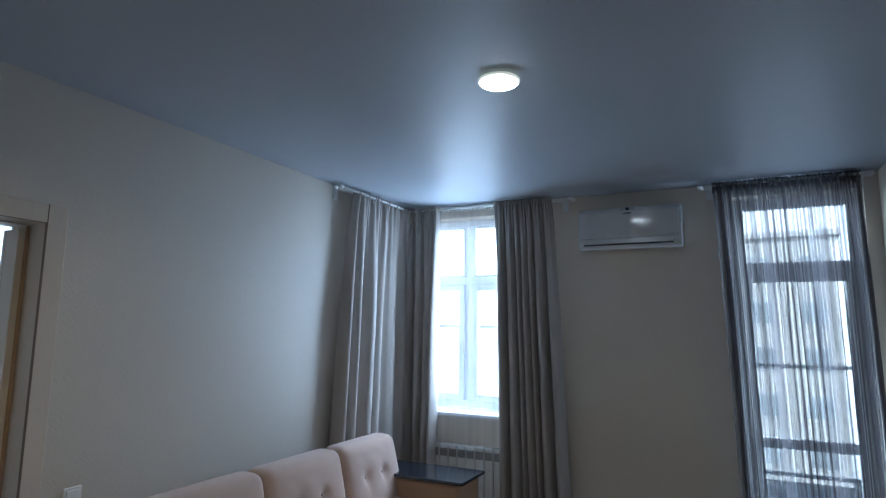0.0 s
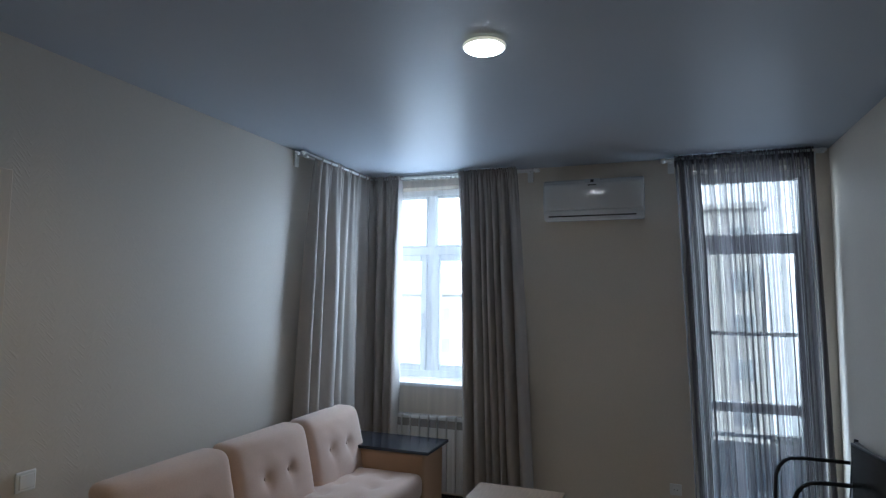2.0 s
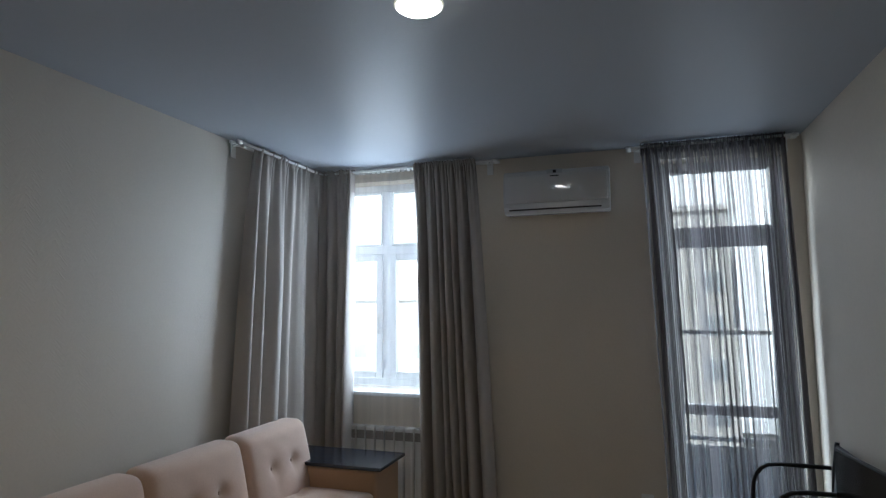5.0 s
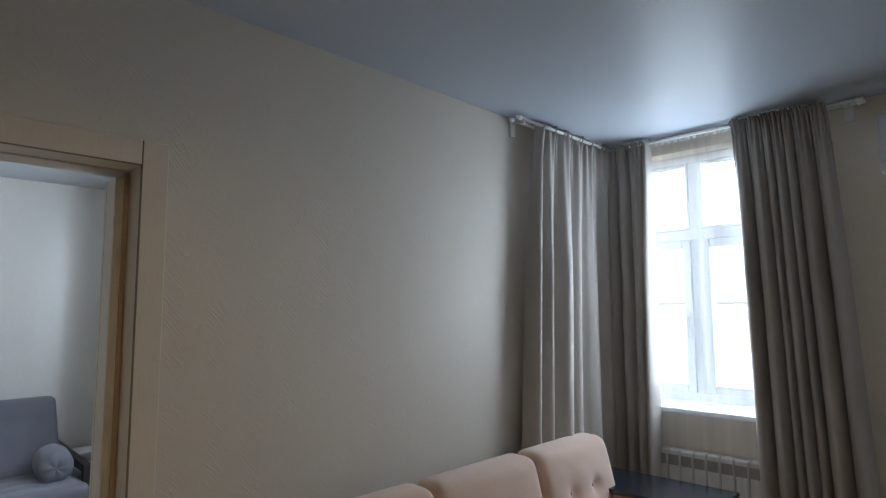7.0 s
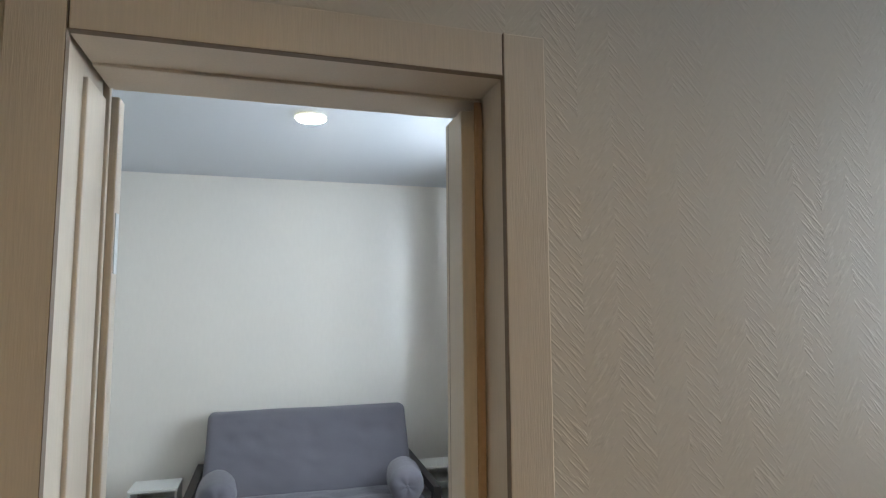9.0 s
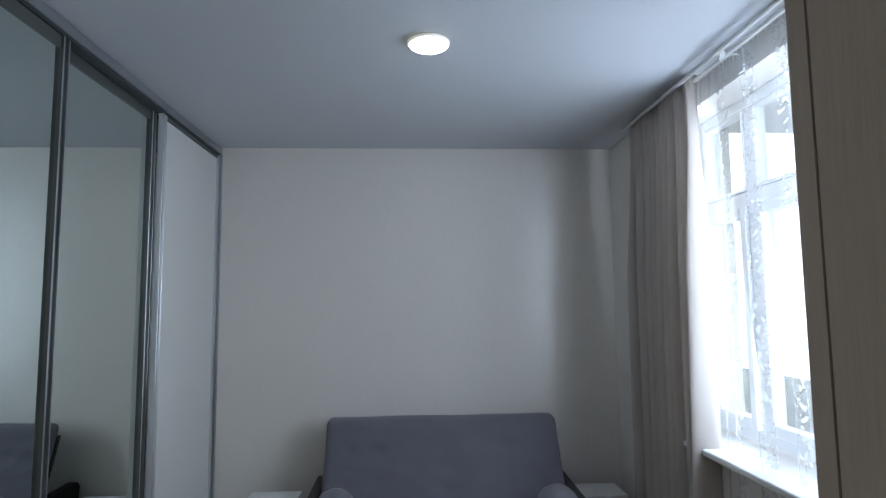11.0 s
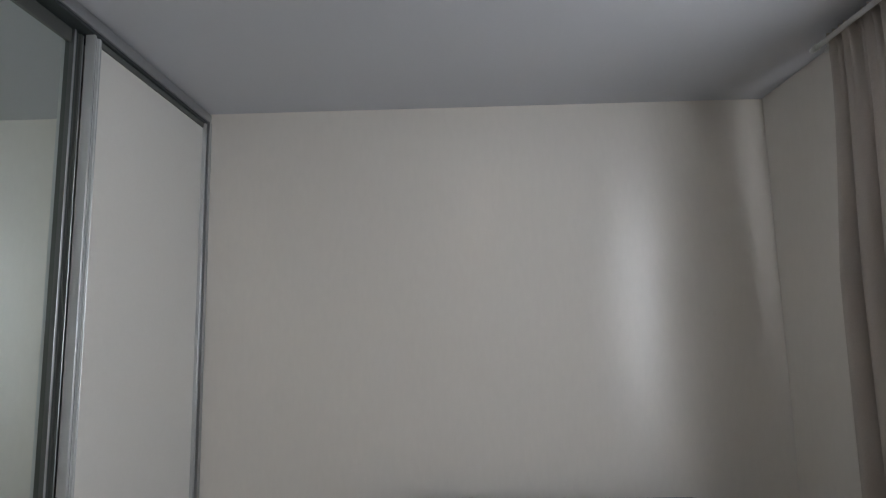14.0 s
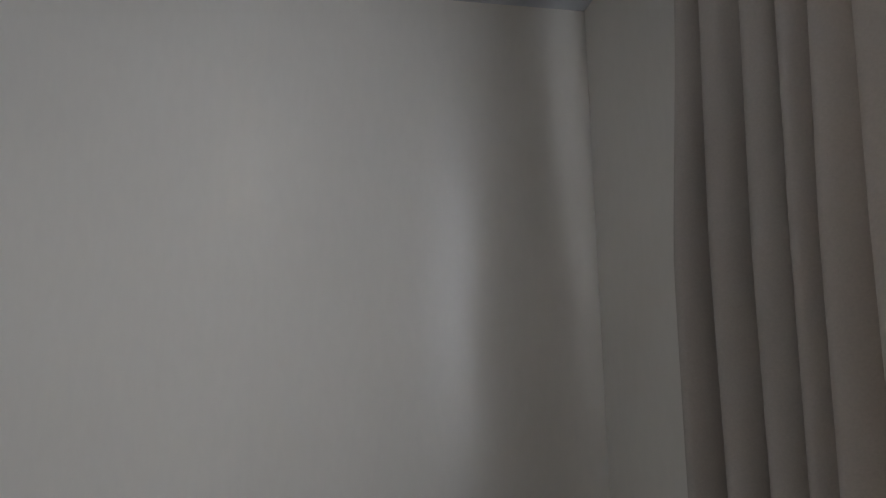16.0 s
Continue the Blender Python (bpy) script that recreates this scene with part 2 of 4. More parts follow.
M_SEAL = mat("brown_seal", (0.40, 0.27, 0.17), rough=0.6, grain=0.1)
M_CURTAIN = curtain_mat("grey_beige_curtain", (0.43, 0.395, 0.36), 0.05)
M_CURTAIN_BED = curtain_mat("grey_curtain", (0.55, 0.50, 0.455), 0.26)
M_VOILE = sheer_mat("smoky_voile", (0.14, 0.13, 0.135), 0.24, fold_stripes=0.34, stripe_scale=34)
M_VOILE_TAPE = sheer_mat("voile_heading", (0.10, 0.09, 0.09), 0.12, fold_stripes=0.1, stripe_scale=60)
M_TULLE_TAPE = sheer_mat("tulle_heading", (0.8, 0.8, 0.8), 0.25)
M_TULLE = sheer_mat("white_tulle", (0.85, 0.87, 0.9), 0.92, fold_stripes=0.06, stripe_scale=10)
M_LACE = sheer_mat("white_lace", (0.78, 0.80, 0.83), 0.82, fold_stripes=0.0, lace=0.50)
M_SOFA = mat("pinkish_beige_velour", (0.57, 0.41, 0.32), rough=0.9, spec=0.15, grain=0.06, grain_scale=140, stain=0.07, stain_scale=4, bump=0.2, bump_scale=300, sheen=0.4)
M_SOFA_ARM = mat("tan_upholstery", (0.45, 0.29, 0.175), rough=0.75, spec=0.2, grain=0.07, grain_scale=120, stain=0.06, bump=0.2, bump_scale=260)
M_GREY = mat("slate_grey_cotton", (0.155, 0.15, 0.175), rough=0.92, spec=0.12, grain=0.12, grain_scale=260, stain=0.06, stain_scale=5, bump=0.3, bump_scale=380, sheen=0.2)
M_BLACKWOOD = mat("black_brown_wood", (0.022, 0.018, 0.017), rough=0.45, grain=0.2, grain_scale=30, stretch=(1, 8, 8), bump=0.06)
M_BLACKTOP = mat("black_gloss_board", (0.016, 0.018, 0.024), rough=0.22, grain=0.05)
M_OAKTOP = mat("pale_oak_laminate", (0.44, 0.33, 0.24), rough=0.4, grain=0.18, grain_scale=14, stretch=(10, 1, 1), bump=0.05)
M_DARKCAB = mat("wenge_cabinet", (0.03, 0.024, 0.021), rough=0.4, grain=0.2, grain_scale=20, stretch=(8, 8, 0.6))
M_GAP = mat("gap_shade_brown", (0.20, 0.15, 0.11), rough=0.7, grain=0.1)
M_TILE = mat("tan_stone_tile", (0.34, 0.25, 0.17), rough=0.55, grain=0.18, grain_scale=40, stain=0.12, stain_scale=12, bump=0.4, bump_scale=60, rand=0.25)
M_GROUT = mat("dark_grout", (0.06, 0.045, 0.035), rough=0.8, grain=0.1)
M_WDPANEL = mat("white_wardrobe_panel", (0.68, 0.675, 0.65), rough=0.42, grain=0.015, stain=0.015)
M_SHELF = mat("white_melamine", (0.74, 0.74, 0.72), rough=0.4, grain=0.02, stain=0.03)
M_RAD = mat("radiator_enamel", (0.74, 0.75, 0.75), rough=0.3, grain=0.01, stain=0.02)
M_SLOT = mat("shaded_enamel", (0.30, 0.29, 0.28), rough=0.5, grain=0.05)
M_CONCRETE = mat("pale_render", (0.72, 0.71, 0.69), rough=0.85, grain=0.06, grain_scale=3, stain=0.08, stain_scale=0.3)
M_PANE_FAR = mat("far_window_pane", (0.42, 0.46, 0.50), rough=0.25, grain=0.05, rand=0.2)
M_GROUND = mat("asphalt_and_grass", (0.07, 0.075, 0.06), rough=0.9, grain=0.2, grain_scale=2, stain=0.25, stain_scale=0.05)
M_GLASS = glass_mat("window_glass")
M_MIRROR = bpy.data.materials.new("mirror")
M_MIRROR.use_nodes = True
_p = M_MIRROR.node_tree.nodes["Principled BSDF"]
_p.inputs["Base Color"].default_value = (0.70, 0.76, 0.73, 1)
_p.inputs["Metallic"].default_value = 1.0
_p.inputs["Roughness"].default_value = 0.012
M_LAMP = glow_mat("lit_diffuser", (1.0, 0.93, 0.82), 20.0)
M_LAMP_RIM = glow_mat("lit_rim", (1.0, 0.88, 0.60), 0.22)
# glow of the unseen lamp added near the doorway
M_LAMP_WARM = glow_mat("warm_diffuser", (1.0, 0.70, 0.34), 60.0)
M_BACKDROP_GLOW = glow_mat("glowing_backdrop", (0.93, 0.96, 1.0), 0.9)


# ---------------------------------------------------------------- mesh helpers
def link_mesh(name, bm, material, parent=None, label="", smooth=False):
    me = bpy.data.meshes.new(name)
    bmesh.ops.recalc_face_normals(bm, faces=bm.faces[:])
    for f in bm.faces:
        f.smooth = smooth
    bm.to_mesh(me)
    bm.free()
    me.materials.append(material)
    ob = new(name, me)
    if parent is not None:
        ob.parent = parent
    if label:
        ob["label"] = label
    return ob


def part(name, bm, material, parent, label="", smooth=False):
    return link_mesh(name, bm, material, parent, label, smooth)


def thing(name, place, label, category, group="", kind=""):
    ob = new(name)
    ob.matrix_world = place
    ob.empty_display_size = 0.1
    return tagged(ob, label, category, group, kind)


def box(x0, x1, y0, y1, z0, z1, bevel=0.0, seg=2, bm=None):
    own = bmesh.new()
    bmesh.ops.create_cube(own, size=1.0)
    for v in own.verts:
        v.co = Vector(((x0 + x1) / 2 + v.co.x * (x1 - x0), (y0 + y1) / 2 + v.co.y * (y1 - y0), (z0 + z1) / 2 + v.co.z * (z1 - z0)))
    if bevel:
        bmesh.ops.bevel(own, geom=own.edges[:], offset=bevel, segments=seg, affect="EDGES", profile=0.5)
    if bm is None:
        return own
    me = bpy.data.meshes.new("tmp")
    own.to_mesh(me)
    own.free()
    bm.from_mesh(me)
    bpy.data.meshes.remove(me)
    return bm


def rod(a, b, r, sides=12, r2=None, bm=None):
    """A round bar from a to b."""
    bm = bm or bmesh.new()
    a, b = Vector(a), Vector(b)
    m = Matrix.Translation((a + b) / 2) @ (b - a).to_track_quat("Z", "Y").to_matrix().to_4x4()
    bmesh.ops.create_cone(bm, cap_ends=True, segments=sides, radius1=r, radius2=r if r2 is None else r2, depth=(b - a).length, matrix=m)
    return bm


def tube(points, r, sides=10):
    """A bent round tube through points."""
    bm = bmesh.new()
    pts = [Vector(p) for p in points]
    rings = []
    for i, p in enumerate(pts):
        d = (pts[min(i + 1, len(pts) - 1)] - pts[max(i - 1, 0)]).normalized()
        side = d.cross(Vector((0, 1, 0)) if abs(d.y) < 0.9 else Vector((0, 0, 1))).normalized()
        up = side.cross(d)
        rings.append([bm.verts.new(p + r * (math.cos(k * math.tau / sides) * side + math.sin(k * math.tau / sides) * up)) for k in range(sides)])
    for a, b in zip(rings, rings[1:]):
        for k in range(sides):
            bm.faces.new((a[k], a[(k + 1) % sides], b[(k + 1) % sides], b[k]))
    bm.faces.new(rings[0])
    bm.faces.new(rings[-1])
    return bm


def disc(x, y, z0, z1, r, bevel=0.0, sides=48):
    bm = rod((x, y, z0), (x, y, z1), r, sides)
    if bevel:
        rim = [e for e in bm.edges if abs(e.verts[0].co.z - e.verts[1].co.z) < 1e-5]
        bmesh.ops.bevel(bm, geom=rim, offset=bevel, segments=3, affect="EDGES", profile=0.5)
    return bm


def wall_mesh(axis, c0, c1, u0, u1, z0, z1, openings=()):
    """A wall slab with openings cut right through it. axis 'x': thickness along x from c0 to c1, u along y."""
    us = sorted({u0, u1, *[o for q in openings for o in q[:2]]})
    zs = sorted({z0, z1, *[o for q in openings for o in q[2:]]})
    us, zs = [u for u in us if u0 <= u <= u1], [z for z in zs if z0 <= z <= z1]

    def solid(i, k):
        if not (0 <= i < len(us) - 1 and 0 <= k < len(zs) - 1):
            return False
        um, zm = (us[i] + us[i + 1]) / 2, (zs[k] + zs[k + 1]) / 2
        return not any(a < um < b and c < zm < d for a, b, c, d in openings)

    bm, cache = bmesh.new(), {}

    def vert(u, c, z):
        key = (round(u, 5), round(c, 5), round(z, 5))
        if key not in cache:
            cache[key] = bm.verts.new((c, u, z) if axis == "x" else (u, c, z))
        return cache[key]

    for i in range(len(us) - 1):
        for k in range(len(zs) - 1):
            if not solid(i, k):
                continue
            a, b, c, d = us[i], us[i + 1], zs[k], zs[k + 1]
            for cc in (c0, c1):
                bm.faces.new((vert(a, cc, c), vert(b, cc, c), vert(b, cc, d), vert(a, cc, d)))
            for (di, dk, p, q) in ((-1, 0, (a, c), (a, d)), (1, 0, (b, c), (b, d)), (0, -1, (a, c), (b, c)), (0, 1, (a, d), (b, d))):
                if not solid(i + di, k + dk):
                    bm.faces.new((vert(p[0], c0, p[1]), vert(q[0], c0, q[1]), vert(q[0], c1, q[1]), vert(p[0], c1, p[1])))
    return bm


def structure(name, bm, material, label, category):
    return tagged(link_mesh(name, bm, material), label, category, kind="structure")


# ---------------------------------------------------------------- the rooms
XL, XR, YF, YB, H = -2.50, 1.075, 4.85, -2.2, 2.72        # living room: left, right, far, back faces, height
BX, BY, BS, HB = -6.449, 2.839, -0.56, 2.715               # bedroom: far wall, window wall, back wall, height
DOOR = (0.925, 1.745, 0.0, 2.11)
T = 0.235

structure("wall_left", wall_mesh("x", XL - T, XL, YB, YF + 0.34, -0.3, 2.9, [DOOR, (4.14, 4.66, 0.95, 2.62)]), M_WALLPAPER, "beige textured wallpaper on the wall between living room and bedroom", "wall")
structure("wall_far", wall_mesh("y", YF, YF + 0.34, XL + 0.002, XR + 0.34, -0.3, 2.9, [(-2.36, -1.32, 0.95, 2.62), (0.20, 0.99, 0.06, 2.62)]), M_WALL_FAR, "greige plain wallpaper with a window and a balcony door", "wall")
structure("wall_right", wall_mesh("x", XR, XR + 0.2, YB, YF - 0.002, 0, 2.9), M_WALL_FAR, "plain greige wallpapered side wall", "wall")
structure("wall_back", wall_mesh("y", YB - 0.2, YB - 0.002, XL - T, XR + 0.2, 0, 2.9), M_WALL_FAR, "plain greige wall behind the kitchen end", "wall")
structure("wall_bed_far", wall_mesh("x", BX - 0.2, BX, BS - 0.2, BY + 0.34, 0, 2.9), M_WALL_BED, "pale satin wallpaper with a soft window sheen", "wall")
structure("wall_bed_window", wall_mesh("y", BY, BY + 0.34, BX + 0.002, XL - T - 0.002, -0.3, 2.9, [(-5.46, -3.30, 0.92, 2.58)]), M_WALL_BED, "pale wallpapered wall with a tall window", "wall")
structure("wall_bed_back", wall_mesh("y", BS - 0.2, BS, BX + 0.002, XL - T - 0.002, 0, 2.9), M_WALL_BED, "pale wallpapered wall behind the wardrobe", "wall")
# the bedroom side of the dividing wall carries its own pale paper
structure("wall_bed_door", wall_mesh("x", XL - T - 0.006, XL - T - 0.001, BS + 0.002, BY - 0.002, 0, HB, [DOOR]), M_WALL_BED, "pale wallpaper around the bedroom doorway", "wall")

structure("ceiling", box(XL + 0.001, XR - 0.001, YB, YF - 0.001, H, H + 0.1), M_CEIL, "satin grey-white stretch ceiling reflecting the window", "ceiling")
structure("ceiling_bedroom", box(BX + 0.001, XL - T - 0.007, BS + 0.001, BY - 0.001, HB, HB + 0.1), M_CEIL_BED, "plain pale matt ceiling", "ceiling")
structure("ceiling_edge", box(BX - 0.2, XR + 0.4, YB - 0.2, YF + 0.4, 2.9, 3.0), M_CONCRETE, "concrete slab above the rooms", "slab")
floor = structure("floor", box(BX - 0.2, XR + 0.3, YB - 0.2, YF + 0.34, -0.3, -0.012), M_CONCRETE, "floor slab under brown laminate", "floor")

# baseboards
for name, q in (("baseboard_left", (XL, XL + 0.014, 1.81, YF)), ("baseboard_far", (XL + 0.016, 0.19, YF - 0.014, YF)), ("baseboard_right", (XR - 0.014, XR, YB, YF - 0.016)),
                ("baseboard_bed_far", (BX, BX + 0.014, 0.09, BY - 0.016)), ("baseboard_bed_window", (BX + 0.016, XL - T - 0.02, BY - 0.014, BY))):
    structure(name, box(*q, -0.008, 0.065, 0.003), M_BLACKWOOD if "bed" not in name else M_FLOOR, "dark brown plastic baseboard along the wall", "baseboard")


# ---------------------------------------------------------------- windows
def window(name, place, w, z0, z1, mull, transom, label, low_sash=(True, True), sides=(0.0, 0.0), handle_on=None, panel=None):
    """A white window set in a wall opening: x across from 0 to w, inside face towards -y."""
    win = thing(name, place, label, "window", kind="structure")
    f, d = 0.055, 0.035
    fr = bmesh.new()
    for q in ((0, f, z0, z1), (w - f, w, z0, z1), (f, w - f, z0, z0 + f), (f, w - f, z1 - f, z1)):
        box(q[0], q[1], -d, d, q[2], q[3], 0.006, 2, fr)
    part("window_frame", fr, M_PLASTIC, win)
    xs = [0] + mull + [w]
    for i, mx in enumerate(mull):
        part("mullion", box(mx - 0.035, mx + 0.035, -d + 0.002, d - 0.002, z0 + f, z1 - f, 0.005), M_PLASTIC, win)
    part("transom", box(f, w - f, -d + 0.001, d - 0.001, transom - 0.035, transom + 0.035, 0.005), M_PLASTIC, win)
    for i in range(len(xs) - 1):
        a = xs[i] + (f if i == 0 else 0.035)
        b = xs[i + 1] - (f if i == len(xs) - 2 else 0.035)
        for lo, hi in ((z0 + f, transom - 0.035), (transom + 0.035, z1 - f)):
            upper = hi > transom
            s = 0.022 if upper else (0.055 if low_sash[i] else 0.022)
            bar = bmesh.new()
            off = -0.012 if s > 0.03 else 0.0
            for q in ((a, a + s, lo, hi), (b - s, b, lo, hi), (a + s, b - s, lo, lo + s), (a + s, b - s, hi - s, hi)):
                box(q[0] + 0.002, q[1] - 0.002, -d - 0.004 + off, 0.012, q[2] + 0.002, q[3] - 0.002, 0.005, 2, bar)
            sash = part("sash", bar, M_PLASTIC, win)
            pane = part("pane", box(a + s - 0.004, b - s + 0.004, -0.004, 0.004, lo + s - 0.004, hi - s + 0.004), M_GLASS, sash, "clear double-glazing pane")
            pane.visible_shadow = False
            if not upper and handle_on == i:
                hx = b - s / 2
                hb = box(hx - 0.014, hx + 0.014, -d - 0.026, -d - 0.014, 1.48, 1.56, 0.004)
                box(hx - 0.009, hx + 0.009, -d - 0.05, -d - 0.024, 1.39, 1.53, 0.006, 2, hb)
                part("window_handle", hb, M_WHITE, sash, "white turn handle")
    return win


window("window_1", pose(-2.36, 5.03, 0), 1.04, 0.98, 2.62, [0.44], 2.075, "white plastic window with a fixed top light, daylight behind it", handle_on=0)
window("window_2", pose(-2.62, 4.14, 0, 0, 0, 90), 0.52, 0.98, 2.62, [], 2.075, "white plastic side window hidden behind a drawn curtain", low_sash=(True,))
window("window_3", pose(-5.46, 3.04, 0), 2.16, 0.95, 2.58, [0.47, 1.32], 2.09, "white plastic bedroom window behind lace", low_sash=(True, True, True), handle_on=1)
balcony = window("balcony_door", pose(0.20, 5.05, 0), 0.79, 0.08, 2.62, [], 2.10, "white plastic balcony door with a glazed top light", low_sash=(True,))
part("lower_rail", box(0.11, 0.68, -0.03, 0.02, 0.86, 0.93, 0.005), M_PLASTIC, balcony)

for name, q in (("window_sill_living", (-2.40, -1.28, 4.80, 5.06, 0.925, 0.955)), ("window_sill_side", (-2.66, -2.47, 4.10, 4.70, 0.925, 0.955)), ("window_sill_bedroom", (-5.50, -3.26, 2.74, 3.04, 0.895, 0.925))):
    structure(name, box(*q, 0.008), M_WHITE, "white plastic window sill board", "window sill")


# ---------------------------------------------------------------- door between the rooms
door = thing("door_1", pose(XL, 0, 0), "bleached oak veneer doorway casing with the leaf swung fully open", "door", kind="structure")
ya, yb, zt, cw = 0.992, 1.715, 2.083, 0.085
for side, x0, x1 in (("living", 0.0005, 0.014), ("bedroom", -T - 0.020, -T - 0.0065)):
    part("jamb_casing", box(x0, x1, ya - cw, ya, 0, zt + cw, 0.003), M_CASING, door)
    part("jamb_casing", box(x0, x1, yb, yb + cw, 0, zt + cw, 0.003), M_CASING, door)
    part("head_casing", box(x0, x1, ya + 0.002, yb - 0.002, zt, zt + cw - 0.001, 0.003), M_CASING, door)
part("jamb_liner", box(-T - 0.006, 0.0, ya - 0.065, ya - 0.012, 0, zt + 0.02, 0.002), M_CASING, door)
part("jamb_liner", box(-T - 0.006, 0.0, yb + 0.003, yb + 0.025, 0, zt + 0.02, 0.002), M_CASING, door)
part("head_liner", box(-T - 0.006, 0.0, ya - 0.002, yb + 0.002, zt + 0.001, zt + 0.022, 0.002), M_CASING, door)
for y0, y1, s in ((ya - 0.03, ya - 0.004, 1), (yb - 0.043, yb + 0.003, -1)):
    part("door_stop", box(-T + 0.002, -0.118, y0, y1, 0, zt - 0.026, 0.003), M_CASING, door)
    if s < 0:
        part("door_seal", box(-0.1175, -0.111, yb - 0.016, yb + 0.001, 0, zt - 0.008, 0.002), M_SEAL, door, "brown rubber seal")
        # dark line on the stop face paints the shade of a groove
        part("groove_shade", box(-T + 0.024, -T + 0.026, y0 - 0.0004, y0 + 0.002, 0, zt - 0.03), M_GAP, door, "thin dark strip laid on for a groove's shade")
part("door_stop", box(-T + 0.002, -0.118, ya, yb, zt - 0.005, zt + 0.002, 0.002), M_CASING, door)
# thin dark strips paint the shadow gaps along the casing joints
for q in ((-0.002, 0.0143, yb - 0.0008, yb + 0.001, 0, zt + cw - 0.002), (-0.002, 0.0143, ya, yb, zt - 0.0008, zt + 0.001), (-0.002, 0.0143, ya - 0.0006, ya + 0.0006, 0, zt + cw - 0.002)):
    part("joint_shade", box(*q), M_GAP, door, "dark strip laid on for the shadow gap between casing boards")
leaf = part("door_leaf", box(-T - 0.068, -T - 0.028, ya - 0.80, ya + 0.012, 0.01, zt - 0.01, 0.003), M_CASING, door, "pale veneered leaf standing open against the wall")
part("hinge", box(-T - 0.056, -T - 0.034, ya + 0.0122, ya + 0.0145, 1.72, 1.84, 0.001), M_ALU_LIGHT, leaf, "steel hinge plate")
part("hinge", box(-T - 0.056, -T - 0.034, ya + 0.0122, ya + 0.0145, 0.22, 0.34, 0.001), M_ALU, leaf, "steel hinge plate")
dh = rod((-T - 0.068, ya - 0.74, 1.02), (-T - 0.105, ya - 0.74, 1.02), 0.009)
rod((-T - 0.102, ya - 0.745, 1.02), (-T - 0.102, ya - 0.63, 1.02), 0.008, bm=dh)
part("door_handle", dh, M_ALU, leaf, "satin metal lever handle", True)


# ---------------------------------------------------------------- curtains
def curtain(name, a, b, top, bottom, folds, depth, material, label, category="curtain", a_low=None, b_low=None, seed=0, cols=220, rows=44,
            header=0.05, gather=3.2, out=(0, -1), thick=0.004, scallop=0.0, sway=0.12, tape=0.0, tape_mat=None):
    """Hanging cloth between plan points a and b, gathered at the top, with folds that widen and wander downwards."""
    rng = random.Random(seed)
    ph = [rng.uniform(0, math.tau) for _ in range(8)]
    a, b = Vector(a), Vector(b)
    al, bl = Vector(a_low or a), Vector(b_low or b)
    o = Vector(out)
    along = (b - a).normalized()
    bm = bmesh.new()
    uvl = bm.loops.layers.uv.new("UVMap")
    width = (b - a).length
    # fold borders: even where the heading gathers the cloth, uneven further down; some folds die out
    n = max(2, round(folds))
    wide = [rng.uniform(0.45, 1.6) for _ in range(n)]
    total = sum(wide)
    low = [sum(wide[:k]) / total for k in range(n + 1)]
    deep = [(rng.uniform(0.7, 1.1), rng.choice((0.6, 0.9, 1.1, 1.3))) for _ in range(n)]
    grid = []
    for r in range(rows + 1):
        v = (r / rows) ** 1.35
        z = top + (bottom - top) * v
        e = v ** 0.8
        settle = min(1.0, v * 2.6)
        settle = settle * settle * (3 - 2 * settle)
        edge = [(k / n * (1 - settle) + low[k] * settle) * 0.25 + low[k] * 0.75 for k in range(n + 1)]
        full = min(1.0, 0.42 + 1.7 * v) * (0.92 + 0.2 * v)
        gathered = math.exp(-(top - z) / 0.16)
        frill = max(0.0, 1 - (top - z) / max(header, 1e-4))
        line = []
        for c in range(cols + 1):
            u = c / cols
            w = u + 0.012 * sway * math.sin(3 * v + ph[1] + 6 * u) * math.sin(math.pi * u)
            w = min(max(w, 0.0), 1.0)
            k = min(n - 1, sum(1 for q in edge[1:-1] if q <= w))
            s = (w - edge[k]) / max(edge[k + 1] - edge[k], 1e-6)
            amp = deep[k][0] * (1 - settle) + deep[k][1] * settle
            ridge = (0.5 - 0.5 * math.cos(math.tau * s)) ** 0.8
            d = depth * full * (amp * (1.15 * ridge - 0.6) + 0.16 * math.sin(math.tau * (1.6 * u + 0.3 * v) + ph[4]))
            d += depth * (0.012 + 0.20 * gathered) * math.sin(math.tau * folds * gather * u + ph[6] + 0.7 * math.sin(9 * u + ph[5]))
            d = d * (1 - 0.45 * frill) + 0.30 * depth * frill * math.sin(math.tau * folds * gather * 1.7 * u + ph[0])
            base = (a * (1 - u) + b * u) * (1 - e) + (al * (1 - u) + bl * u) * e
            side = -0.10 * depth * full * amp * math.sin(math.tau * s) * (1 - frill) * (1 if 0 < c < cols else 0)
            p = base + o * (d + depth * 0.2) + along * side
            if scallop and c == cols:
                p = p + along * scallop * abs(math.sin(z * math.pi / 0.085))
            zz = z + (0.007 * math.sin(math.tau * folds * gather * 0.85 * u + ph[7]) if r == 0 else 0) + (0.010 * ridge if r == rows else 0)
            line.append(bm.verts.new((p.x, p.y, zz)))
        grid.append(line)
    for r in range(rows):
        for c in range(cols):
            f = bm.faces.new((grid[r][c], grid[r][c + 1], grid[r + 1][c + 1], grid[r + 1][c]))
            for lp, (cc, rr) in zip(f.loops, ((c, r), (c + 1, r), (c + 1, r + 1), (c, r + 1))):
                lp[uvl].uv = (cc / cols * width * 2.0, (top - bottom) * (1 - rr / rows))
    ob = link_mesh(name, bm, material, smooth=True)
    if tape:
        tb = bmesh.new()
        ring = []
        for c in range(cols + 1):
            u = c / cols
            p = a * (1 - u) + b * u + o * (0.012 * math.sin(math.tau * folds * gather * u) + 0.004)
